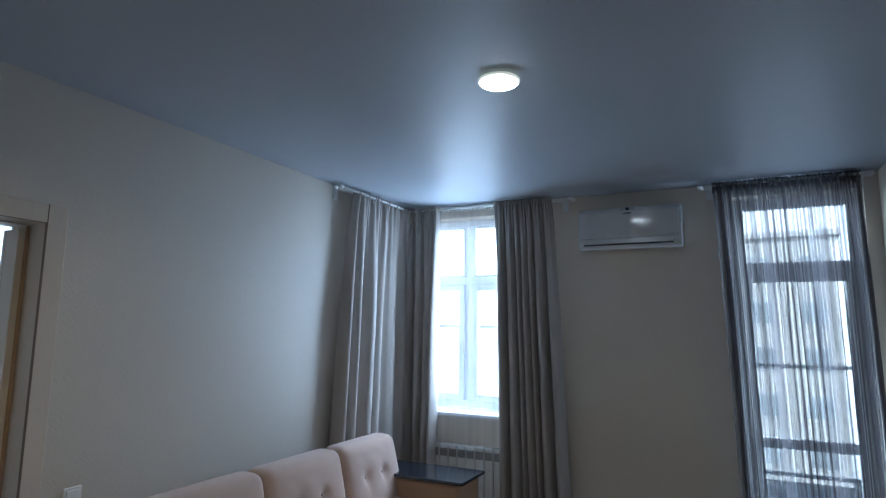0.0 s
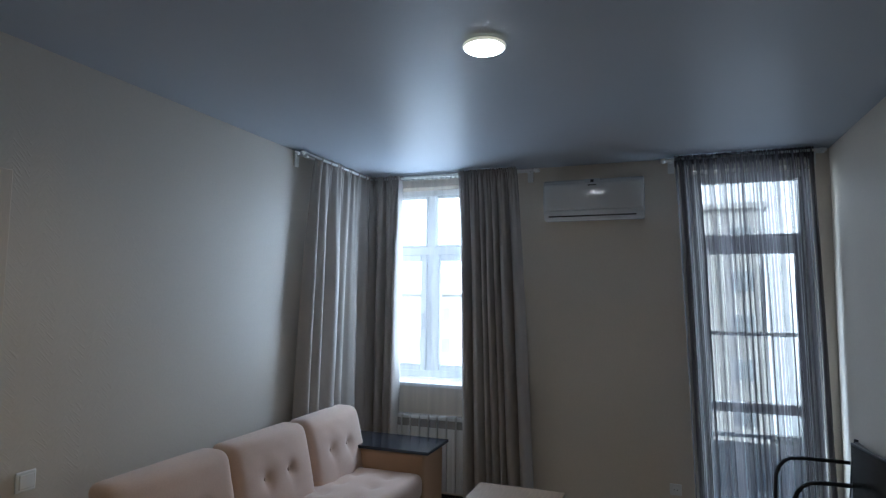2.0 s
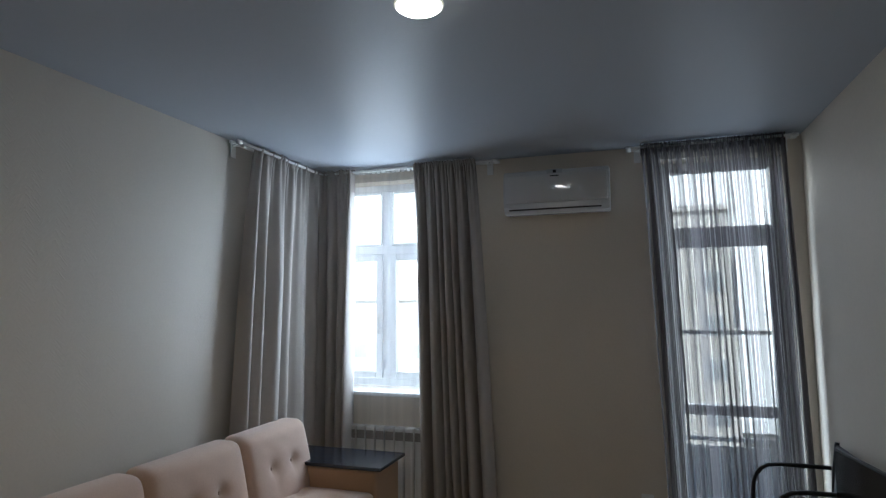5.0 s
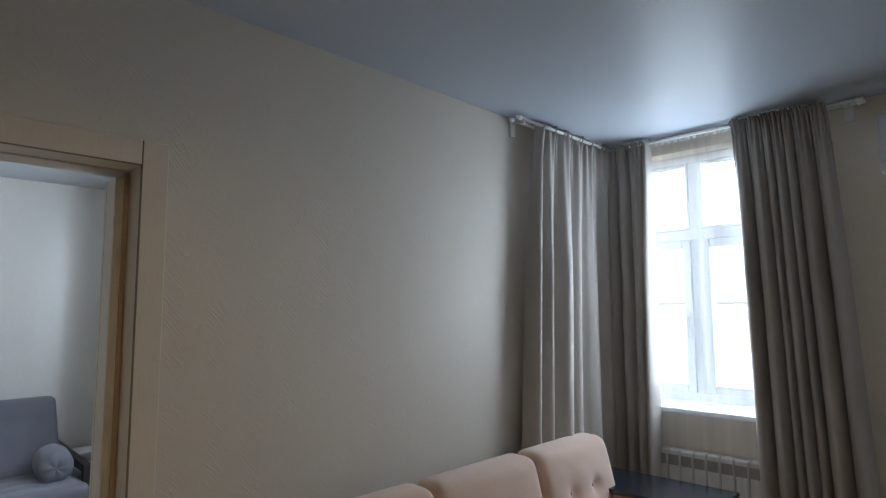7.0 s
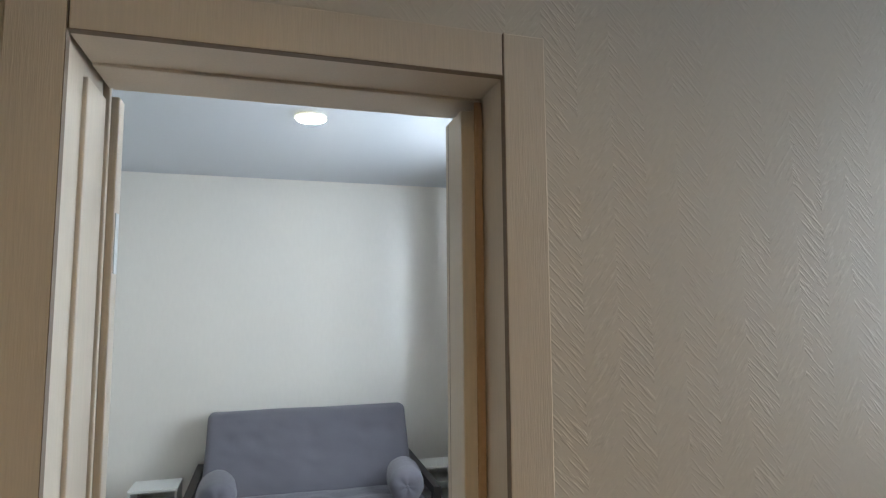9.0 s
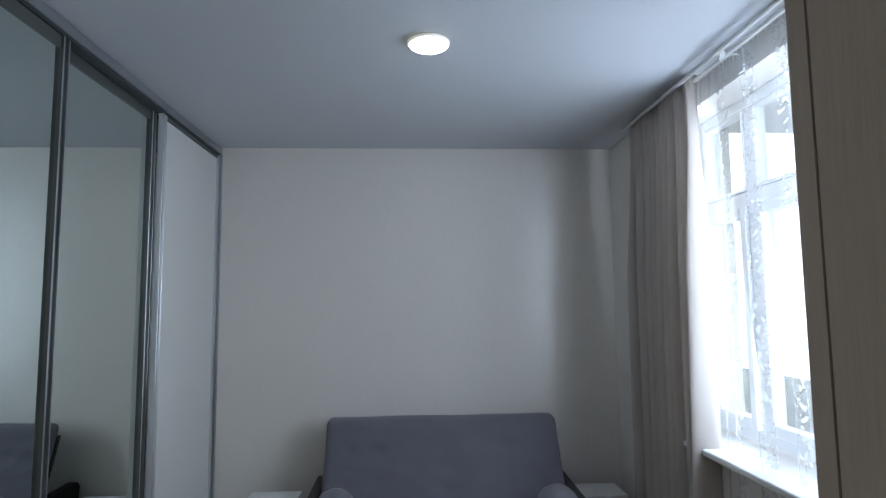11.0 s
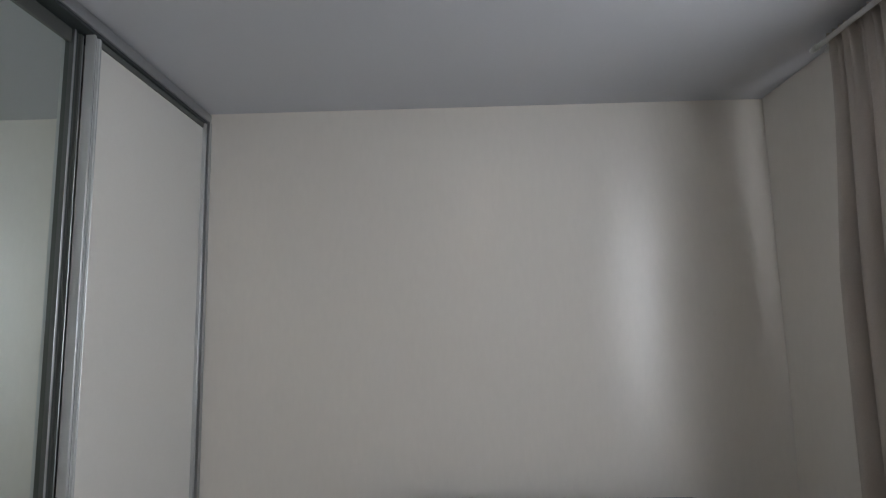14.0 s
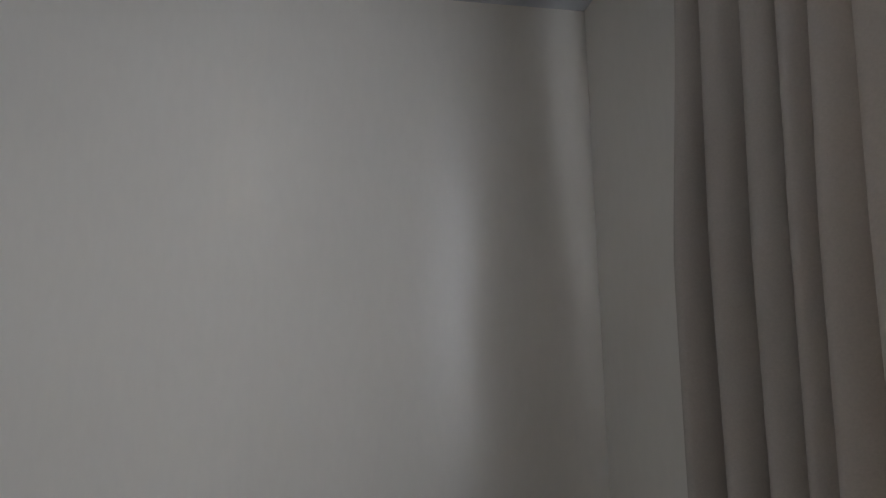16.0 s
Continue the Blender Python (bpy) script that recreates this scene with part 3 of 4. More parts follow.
            ring.append([tb.verts.new((p.x, p.y, top + 0.012 + 0.006 * math.sin(c * 1.7))), tb.verts.new((p.x, p.y, top - tape * (0.85 + 0.15 * math.sin(c * 0.9))))])
        for p, q in zip(ring, ring[1:]):
            tb.faces.new((p[0], q[0], q[1], p[1]))
        part("header_tape", tb, tape_mat or material, ob, "gathered heading tape", True)
    if thick:
        so = ob.modifiers.new("thickness", "SOLIDIFY")
        so.thickness, so.offset = thick, 0
    return tagged(ob, label, category)


def rail(name, a, b, z, label, brackets):
    """Twin white curtain rail with end caps and wall brackets; a, b plan points, brackets as (plan point, way to the wall)."""
    t = thing(name, pose(a[0], a[1], z), label, "curtain rail")
    d = Vector((b[0] - a[0], b[1] - a[1], 0))
    n = Vector((-d.y, d.x, 0)).normalized()
    for k in (-0.028, 0.028):
        bm = rod(n * k, d + n * k, 0.010, 12)
        part("rail_tube", bm, M_WHITE, t, smooth=True)
        for e, way in ((Vector(), -d.normalized()), (d, d.normalized())):
            part("end_cap", rod(e + n * k, e + n * k + way * 0.035, 0.014, 12, 0.011), M_WHITE, t, smooth=True)
    for (bx, by), (wx, wy) in brackets:
        p = Vector((bx - a[0], by - a[1], 0))
        w = Vector((wx, wy, 0))
        bm = box(-0.012, 0.012, -0.012, 0.012, -0.02, 0.012, 0.003)
        bmesh.ops.translate(bm, verts=bm.verts, vec=p)
        rod(p - w.normalized() * 0.035, p + w, 0.007, 8, bm=bm)
        part("bracket", bm, M_WHITE, t)
        side = Vector((-w.y, w.x, 0)).normalized()
        e = p + w
        pl = bmesh.new()
        bmesh.ops.create_cube(pl, size=1.0)
        for v in pl.verts:
            v.co = e - w.normalized() * (0.008 + v.co.y * 0.012) + side * (v.co.x * 0.045) + Vector((0, 0, -0.03 + v.co.z * 0.10))
        part("wall_plate", pl, M_WHITE, t)
    return t


rail("curtain_rail", (-2.41, 3.70), (-2.41, 4.74), 2.685, "white twin curtain rail on the side wall", [((-2.41, 3.76), (-0.09, 0))])
rail("curtain_rail", (-2.36, 4.76), (-0.95, 4.76), 2.685, "white twin curtain rail above the corner window", [((-1.00, 4.76), (0, 0.09))])
rail("curtain_rail", (0.02, 4.76), (1.00, 4.76), 2.69, "white twin curtain rail above the balcony door", [((0.97, 4.76), (0, 0.09)), ((0.06, 4.76), (0, 0.09))])
rail("curtain_rail", (-5.80, 2.745), (-3.05, 2.745), 2.665, "white twin curtain rail above the bedroom window", [((-5.76, 2.745), (0, 0.094)), ((-4.72, 2.745), (0, 0.094)), ((-3.15, 2.745), (0, 0.094))])

curtain("curtain", (-2.41, 3.87), (-2.41, 4.70), 2.70, 0.04, 6, 0.075, M_CURTAIN, "heavy grey-beige curtain drawn over the side window", a_low=(-2.41, 3.70), b_low=(-2.41, 4.70), seed=3, out=(1, 0))
curtain("curtain", (-2.44, 4.745), (-2.09, 4.745), 2.705, 0.04, 4, 0.085, M_CURTAIN, "heavy grey-beige curtain bunched in the room corner", a_low=(-2.44, 4.745), b_low=(-2.13, 4.745), seed=5, cols=130)
curtain("curtain", (-1.575, 4.72), (-1.09, 4.72), 2.705, 0.04, 7, 0.09, M_CURTAIN, "heavy grey-beige curtain pulled beside the window", a_low=(-1.51, 4.70), b_low=(-0.95, 4.70), seed=11, cols=180)
curtain("sheer_curtain", (-2.12, 4.765), (-1.45, 4.765), 2.69, 0.06, 5, 0.012, M_TULLE, "thin white tulle hanging across the window", "sheer curtain", seed=21, cols=110, thick=0, tape=0.028, tape_mat=M_TULLE_TAPE)
curtain("sheer_curtain", (0.08, 4.74), (0.96, 4.74), 2.705, 0.03, 17, 0.075, M_VOILE, "smoky see-through voile gathered over the balcony door", "sheer curtain", a_low=(0.18, 4.73), b_low=(1.02, 4.73), seed=8, cols=420, thick=0, header=0.07, gather=2.3, sway=0.7, tape=0.075, tape_mat=M_VOILE_TAPE)
curtain("curtain", (-5.765, 2.772), (-5.02, 2.772), 2.688, 0.04, 9, 0.085, M_CURTAIN_BED, "heavy grey curtain drawn aside at the bedroom window", a_low=(-5.80, 2.772), b_low=(-5.08, 2.772), seed=31)
curtain("lace_curtain", (-5.04, 2.805), (-4.62, 2.80), 2.665, 0.05, 5, 0.018, M_LACE, "white floral lace panel with a scalloped edge", "lace curtain", seed=41, thick=0, scallop=0.03, cols=130, rows=150)
curtain("lace_curtain", (-4.60, 2.80), (-3.15, 2.805), 2.665, 0.05, 12, 0.018, M_LACE, "white floral lace panel with a scalloped edge", "lace curtain", seed=42, thick=0, scallop=0.03, cols=160, rows=60)


# ---------------------------------------------------------------- living room things
def ceiling_lamp(place, material, label):
    t = thing("ceiling_lamp", place, label, "ceiling lamp", "round ceiling lamps")
    part("lamp_base", disc(0, 0, -0.010, -0.0005, 0.074, 0.002), M_WHITE, t, smooth=False)
    part("rim", disc(0, 0, -0.022, -0.010, 0.090, 0.005), M_LAMP_RIM, t, "translucent glowing rim")
    part("diffuser", disc(0, 0, -0.027, -0.0225, 0.079, 0.002), material, t, "glowing white diffuser")
    return t


ceiling_lamp(pose(-0.69, 2.465, H), M_LAMP, "round white surface-mounted LED lamp, switched on")
ceiling_lamp(pose(-4.73, 1.482, HB), M_LAMP, "round white surface-mounted LED lamp, switched on")
# unseen lamp added to warm the doorway wall; its collar leaves the top dark
spot = ceiling_lamp(pose(-1.1, 1.15, H), M_LAMP_WARM, "assumed warm lamp out of view near the doorway, switched on")
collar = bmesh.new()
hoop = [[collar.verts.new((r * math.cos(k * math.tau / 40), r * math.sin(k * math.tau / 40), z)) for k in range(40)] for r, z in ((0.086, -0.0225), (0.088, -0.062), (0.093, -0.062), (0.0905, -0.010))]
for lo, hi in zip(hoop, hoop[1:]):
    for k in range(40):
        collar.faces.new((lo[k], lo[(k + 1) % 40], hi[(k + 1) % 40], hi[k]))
part("collar", collar, M_WHITE, spot, "added collar that keeps the lamp's light off the upper wall", True)


def air_conditioner():
    x0, x1, z0, z1 = -0.862, -0.128, 2.262, 2.572
    t = thing("air_conditioner", pose(0, YF, 0), "white glossy split air conditioner mounted high on the wall", "air conditioner")
    prof = [(-0.005, z0 + 0.012), (-0.13, z0), (-0.165, z0 + 0.012), (-0.188, z0 + 0.05), (-0.196, z0 + 0.12), (-0.193, z1 - 0.05), (-0.180, z1 - 0.012), (-0.165, z1), (-0.005, z1)]
    bm = bmesh.new()
    ends = []
    for x in (x0, x1):
        ends.append([bm.verts.new((x, y, z)) for y, z in prof])
    bm.faces.new(ends[0])
    bm.faces.new(ends[1])
    for i in range(len(prof)):
        k = (i + 1) % len(prof)
        bm.faces.new((ends[0][i], ends[0][k], ends[1][k], ends[1][i]))
    bmesh.ops.bevel(bm, geom=[e for e in bm.edges if abs(e.verts[0].co.x - e.verts[1].co.x) < 1e-6], offset=0.006, segments=2, affect="EDGES")
    part("body", bm, M_AC, t)
    fp = box(x0 + 0.012, x1 - 0.012, -0.210, -0.194, z0 + 0.075, z1 - 0.035, 0.004)
    bmesh.ops.subdivide_edges(fp, edges=[e for e in fp.edges if e.calc_length() > 0.1], cuts=10, use_grid_fill=True)
    for v in fp.verts:
        dz = v.co.z - (z0 + z1) / 2 - 0.02
        if v.co.y < -0.2:
            v.co.y += -0.04 * dz + 0.10 * dz * dz
    part("front_panel", fp, M_AC_GLOSS, t, "glossy curved front panel", True)
    flap = box(x0 + 0.045, x1 - 0.06, -0.2035, -0.186, z0 + 0.034, z0 + 0.070, 0.003)
    part("air_flap", flap, M_AC, t)
    part("outlet_slot", box(x0 + 0.04, x1 - 0.055, -0.195, -0.180, z0 + 0.025, z0 + 0.033), M_DARK, t, "dark air outlet slit")
    part("badge", box((x0 + x1) / 2 - 0.055, (x0 + x1) / 2 + 0.055, -0.2005, -0.192, z1 - 0.034, z1 - 0.004, 0.001), M_ALU, t, "silver maker's plate")
    part("emblem", box((x0 + x1) / 2 - 0.012, (x0 + x1) / 2 + 0.012, -0.2025, -0.2005, z1 - 0.030, z1 - 0.010), M_DARK, t, "small dark square emblem")
    part("badge_bar", box((x0 + x1) / 2 - 0.030, (x0 + x1) / 2 + 0.030, -0.2185, -0.2100, z1 - 0.058, z1 - 0.050), M_ALU_DARK, t)


air_conditioner()


def soft_block(w, d, h, bulge=0.04, tufts=(), cuts=14, corner=0.05, tuft_depth=0.035, wrinkle=0.0):
    """A stuffed block, x 0..w, y 0..d (front at y=0), z 0..h, with rounded corners, a swollen front and buttoned dents on it at (x, z)."""
    bm = box(0, w, 0, d, 0, h, corner, 4)
    bmesh.ops.subdivide_edges(bm, edges=[e for e in bm.edges if e.calc_length() > 0.12], cuts=cuts, use_grid_fill=True)
    for v in bm.verts:
        x, y, z = v.co
        fx, fz = 4 * x * (w - x) / w / w, 4 * z * (h - z) / h / h
        if y < d * 0.5:
            v.co.y -= bulge * max(0, fx) ** 0.5 * max(0, fz) ** 0.5
            for tx, tz in tufts:
                q = ((x - tx) ** 2 + (z - tz) ** 2)
                v.co.y += tuft_depth * math.exp(-q / 0.0016) * 0.75 + 0.014 * math.exp(-q / 0.012)
                # pulled crease below the button
                if z < tz:
                    v.co.y += 0.006 * math.exp(-((x - tx) / 0.012) ** 2) * math.exp(-(tz - z) / 0.12)
        if wrinkle:
            q = noise.noise(Vector((x * 3.1, z * 9.0, 4.2))) + 0.6 * noise.noise(Vector((x * 11 + z * 6, z * 14, 1.3)))
            v.co.y += wrinkle * q
        v.co.x += 0.006 * noise.noise(Vector((x * 4, y * 4, z * 4 + 3)))
        v.co.z += 0.005 * noise.noise(Vector((x * 3 + 7, y * 4, z * 3)))
    return bm


def sofa():
    t = thing("sofa", pose(XL, 0, 0), "pinkish-beige buttoned velour sofa with a tan arm box", "sofa")
    y0, y1 = 2.10, 4.13
    part("base", box(0.02, 0.88, y0, y1 - 0.002, 0.08, 0.28, 0.02, 3), M_SOFA_ARM, t)
    # backrest cushions stand along the wall and lean back a little
    edges = [2.10, 2.84, 3.555, 4.245]
    turn = Matrix.Rotation(radians(90), 4, "Z")
    for a, b in zip(edges, edges[1:]):
        w, h = b - a - 0.012, 0.475
        bm = soft_block(w, 0.17, h, 0.035, wrinkle=0.003, cuts=24, tufts= [(w * 0.34, h * 0.52), (w * 0.66, h * 0.52)])
        for v in bm.verts:
            x, y, z = v.co
            lean = 0.20 - 0.24 * z
            v.co = Vector((lean + 0.17 - y + 0.03, a + 0.006 + x, 0.375 + z))
        c = part("back_cushion", bm, M_SOFA, t, smooth=True)
        for k in (0.34, 0.66):
            z = 0.52 * h
            part("button", disc(0, 0, -0.004, 0.006, 0.011, 0.002, 16), M_SOFA, c).matrix_local = pose(0.20 - 0.24 * z + 0.17 + 0.022, a + 0.006 + w * k, 0.375 + z, 0, 90, 0)
    for a, b in ((2.10, 3.11), (3.115, 4.125)):
        w, d, h = b - a, 0.66, 0.17
        bm = soft_block(d, h, w, 0.02, [(d * fx, w * fz) for fx in (0.34, 0.7) for fz in (0.17, 0.39, 0.61, 0.83)], cuts=22, tuft_depth=0.03)
        for v in bm.verts:
            x, y, z = v.co
            v.co = Vector((0.23 + x, a + z, 0.435 - y))
        part("seat_cushion", bm, M_SOFA, t, smooth=True)
    part("arm", box(0.05, 0.885, y1 + 0.002, 4.52, 0.05, 0.562, 0.025, 3), M_SOFA_ARM, t, "tan upholstered arm box")
    part("arm_top", box(0.10, 0.925, y1 - 0.02, 4.535, 0.563, 0.585, 0.003), M_BLACKTOP, t, "black board lying on the arm box")
    part("back_board", box(0.005, 0.05, y0, 4.45, 0.10, 0.62, 0.01), M_SOFA_ARM, t)
    for yy in (y0 + 0.08, 3.1, 4.45):
        for xx in (0.08, 0.80):
            part("leg", rod((xx, yy, -0.01), (xx, yy, 0.085), 0.02, 12, 0.026), M_BLACKWOOD, t)


sofa()


def coffee_table():
    t = thing("coffee_table", pose(-0.895, 3.56, 0), "low coffee table with a pale oak laminate top", "coffee table")
    part("tabletop", box(-0.28, 0.28, -0.49, 0.49, 0.424, 0.45, 0.003), M_OAKTOP, t)
    for y in (-0.42, 0.40):
        part("side_panel", box(-0.25, 0.25, y, y + 0.022, -0.01, 0.423, 0.002), M_OAKTOP, t)
    part("shelf", box(-0.25, 0.25, -0.395, 0.398, 0.16, 0.178, 0.002), M_OAKTOP, t)


coffee_table()


def television():
    ang = math.degrees(math.atan2(0.125, 0.95))
    place = pose(0.925, 3.275, 0, 0, 0, ang)
    stand = thing("tv_stand", pose(0.86, 3.25, 0), "low black-brown television bench", "tv stand")
    part("body", box(-0.20, 0.19, -0.62, 0.58, 0.06, 0.385, 0.004), M_BLACKWOOD, stand)
    part("benchtop", box(-0.21, 0.195, -0.64, 0.60, 0.386, 0.41, 0.003), M_BLACKWOOD, stand)
    for y in (-0.61, -0.01):
        part("drawer_front", box(-0.216, -0.2005, y, y + 0.58, 0.08, 0.37, 0.003), M_BLACKWOOD, stand)
    for y in (-0.55, 0.5):
        part("foot", box(-0.17, 0.16, y, y + 0.05, -0.01, 0.06, 0.003), M_BLACKWOOD, stand)
    t = thing("television", place, "flat black television on a dark bench", "television")
    part("back_shell", box(0.004, 0.035, -0.40, 0.40, 0.50, 0.86, 0.01), M_DARK, t)
    part("bezel", box(-0.012, 0.004, -0.478, 0.478, 0.415 + 0.015, 0.965, 0.003), M_DARK, t)
    part("screen", box(-0.0145, -0.0125, -0.468, 0.468, 0.446, 0.955), M_SCREEN, t, "switched-off glossy screen")
    for y in (-0.33, 0.33):
        part("stand_foot", rod((-0.09, y, 0.417), (0.08, y, 0.417), 0.007, 8), M_DARK, t)
        part("stand_neck", box(-0.008, 0.008, y - 0.015, y + 0.015, 0.418, 0.47, 0.002), M_DARK, t)


television()


def arm_chair():
    t = thing("metal_armchair", pose(0.78, 4.12, 0), "black metal-framed armchair with bent tube arms", "chair")
    for y in (-0.26, 0.26):
        pts = [(0.22, 0.72)] + [(0.10 - 0.12 * k / 4, 0.722) for k in range(5)] + [(-0.06 - 0.11 * math.sin(a), 0.58 + 0.14 * math.cos(a)) for a in [radians(q) for q in (15, 35, 55, 75, 90)]] + [(-0.175, 0.46), (-0.18, 0.20), (-0.185, 0.0)]
        part("arm_frame", tube([(x, y, z) for x, z in pts], 0.012), M_METAL_BLACK, t, smooth=True)
        back = [(0.20, -0.005), (0.21, 0.42), (0.235, 0.72), (0.255, 0.86)]
        part("back_post", tube([(x, y * 0.96, z) for x, z in back], 0.012), M_METAL_BLACK, t, smooth=True)
    part("seat", box(-0.22, 0.24, -0.245, 0.245, 0.425, 0.462, 0.016, 3), M_DARK, t, "black padded seat", True)
    b = box(-0.008, 0.012, -0.235, 0.235, 0.52, 0.85, 0.006, 2)
    for v in b.verts:
        v.co.x += 0.215 + (v.co.z - 0.5) * 0.10
    part("backrest", b, M_DARK, t)


arm_chair()


def socket(place, label):
    t = thing("wall_socket", place, label, "socket")
    part("plate", box(-0.04, 0.04, -0.010, -0.0005, -0.04, 0.04, 0.004, 2), M_WHITE, t)
    part("insert", disc(0, 0, -0.002, 0.003, 0.022, 0.001, 28), M_WHITE, t).matrix_local = pose(0, -0.0105, 0, 90, 0, 0)
    for x in (-0.0095, 0.0095):
        part("pin_hole", disc(0, 0, 0, 0.0012, 0.003, 0, 12), M_DARK, t).matrix_local = pose(x, -0.0135, 0, 90, 0, 0)


socket(pose(0.045, YF, 0.315), "white wall socket low beside the balcony curtain")
sw = thing("light_switch", pose(XL, 1.94, 0.895, 0, 0, 90), "white single light switch beside the doorway", "light switch")
part("plate", box(-0.042, 0.042, -0.010, -0.0005, -0.042, 0.042, 0.005, 2), M_WHITE, sw)
part("rocker", box(-0.030, 0.030, -0.016, -0.0105, -0.030, 0.030, 0.004, 2), M_WHITE, sw)


def radiator():
    t = thing("radiator", pose(-1.84, 4.775, 0), "white sectional radiator under the window sill", "radiator")
    for i in range(12):
        x = -0.48 + i * 0.08
        part("section", box(x + 0.003, x + 0.077, -0.002, 0.068, 0.10, 0.70, 0.010, 2), M_RAD, t)
        # slot shade is a darker enamel patch on the solid section
        part("slot_shade", box(x + 0.008, x + 0.072, -0.0035, -0.0015, 0.605, 0.668), M_SLOT, t, "grey patch painted for the shade in an air slot")
    for z in (0.14, 0.64):
        part("pipe", rod((0.48, 0.03, z), (0.60, 0.03, z), 0.012), M_RAD, t, smooth=True)
    for x in (-0.3, 0.3):
        part("bracket", rod((x, 0.03, 0.5), (x, 0.074, 0.5), 0.008, 8), M_RAD, t)


radiator()


# ---------------------------------------------------------------- kitchen end
def kitchen():
    t = thing("upper_cabinet", pose(XL, 0, 0), "dark wenge kitchen wall cabinet", "cabinet")
    part("body", box(0.002, 0.32, -0.95, 0.858, 1.50, 2.70, 0.003), M_DARKCAB, t)
    for i in range(3):
        d = part("door", box(0.3215, 0.34, -0.945 + i * 0.6, -0.35 + i * 0.6, 1.505, 2.695, 0.003), M_DARKCAB, t)
        part("handle", rod((0.355, -0.40 + i * 0.6, 1.56), (0.355, -0.40 + i * 0.6, 1.72), 0.006, 8), M_ALU, d)
    for i in range(3):
        b = thing("base_cabinet", pose(XL, -0.95 + i * 0.6, 0), "dark wenge kitchen base unit", "cabinet", "kitchen base units")
        part("body", box(0.03, 0.56, 0.002, 0.598, 0.0, 0.86, 0.002), M_DARKCAB, b)
        d = part("door", box(0.5615, 0.58, 0.004, 0.596, 0.09, 0.855, 0.003), M_DARKCAB, b)
        part("handle", rod((0.595, 0.52, 0.66), (0.595, 0.52, 0.82), 0.006, 8), M_ALU, d)
    w = link_mesh("worktop", box(XL + 0.016, XL + 0.60, -0.95, 0.858, 0.862, 0.90, 0.004), M_OAKTOP)
    tagged(w, "pale oak laminate kitchen worktop", "worktop")


kitchen()


# ---------------------------------------------------------------- bedroom things
def wardrobe():
    t = thing("sliding_wardrobe", pose(0, 0.08, 0), "full-height sliding wardrobe with two mirrored doors and one white", "wardrobe")
    xe, x3, x2, x1 = BX, -5.547, -4.632, -3.72
    part("side_panel", box(x1 + 0.0, x1 + 0.018, -0.62, 0.0, 0, 2.70, 0.001), M_WDPANEL, t)
    part("inside_back", box(xe + 0.002, x1, -0.636, -0.626, 0, 2.70), M_WDPANEL, t)
    part("top_board", box(xe + 0.002, x1 - 0.001, -0.62, -0.10, 2.68, 2.698), M_WDPANEL, t)
    part("top_track", box(xe + 0.002, x1, -0.10, 0.0, 2.665, 2.708, 0.002), M_ALU, t, "grey aluminium top track")
    # dark strip under the track stands for the shade inside it
    part("track_groove", box(xe + 0.004, x1 - 0.002, -0.094, -0.008, 2.652, 2.6645), M_ALU_DARK, t)
    part("bottom_track", box(xe + 0.002, x1, -0.10, 0.0, 0.0, 0.016, 0.002), M_ALU, t)
    part("end_profile", box(xe + 0.001, xe + 0.030, -0.10, 0.004, 0.0, 2.664, 0.003), M_ALU, t)
    for a, b, y, panel, label, sw0, sw1, alu in ((xe + 0.032, x3 + 0.042, -0.026, M_WDPANEL, "white board sliding door", 0.02, 0.042, M_ALU_LIGHT),
                                                 (x3 + 0.034, x2 + 0.04, -0.068, M_MIRROR, "mirrored sliding door", 0.052, 0.045, M_ALU_GREY),
                                                 (x2 - 0.004, x1 - 0.004, -0.026, M_MIRROR, "mirrored sliding door", 0.046, 0.045, M_ALU_GREY)):
        d = part("sliding_door", box(a + 0.015, b - 0.015, y - 0.006, y + 0.003, 0.05, 2.64), panel, t, label)
        for q0, q1 in ((a, a + sw0), (b - sw1, b)):
            w = q1 - q0
            lip = [(0, -0.014), (1, -0.014), (1, 0.018), (0.74, 0.018), (0.70, 0.009), (0.30, 0.009), (0.26, 0.016), (0, 0.016)]
            bm = bmesh.new()
            ends = [[bm.verts.new((q0 + w * k, y + d2, zz)) for k, d2 in lip] for zz in (0.02, 2.65)]
            bm.faces.new(ends[0])
            bm.faces.new(ends[1])
            for k in range(len(lip)):
                k2 = (k + 1) % len(lip)
                bm.faces.new((ends[0][k], ends[0][k2], ends[1][k2], ends[1][k]))
            part("stile", bm, alu, d, "aluminium handle profile")
            for e0, e1, yy in ((q0 + 0.001, q0 + w * 0.10, 0.0185), (q1 - w * 0.20, q1 - w * 0.02, 0.0195)):
                part("stile_edge", box(e0, e1, y + 0.013, y + yy, 0.021, 2.649, 0.001, 1), M_ALU, d, "bright aluminium edge bead")
            # dark strip laid along the hollow of the profile as its shade
            part("stile_groove", box(q0 + w * 0.42, q0 + w * 0.58, y + 0.0085, y + 0.0105, 0.02, 2.65), M_ALU_DARK, d)
        part("top_rail", box(a + sw0, b - sw1, y - 0.012, y + 0.010, 2.628 if alu is M_ALU_LIGHT else 2.60, 2.65, 0.003), M_ALU_GREY, d)
        part("bottom_rail", box(a + sw0, b - sw1, y - 0.012, y + 0.010, 0.02, 0.07, 0.003), alu, d)


wardrobe()


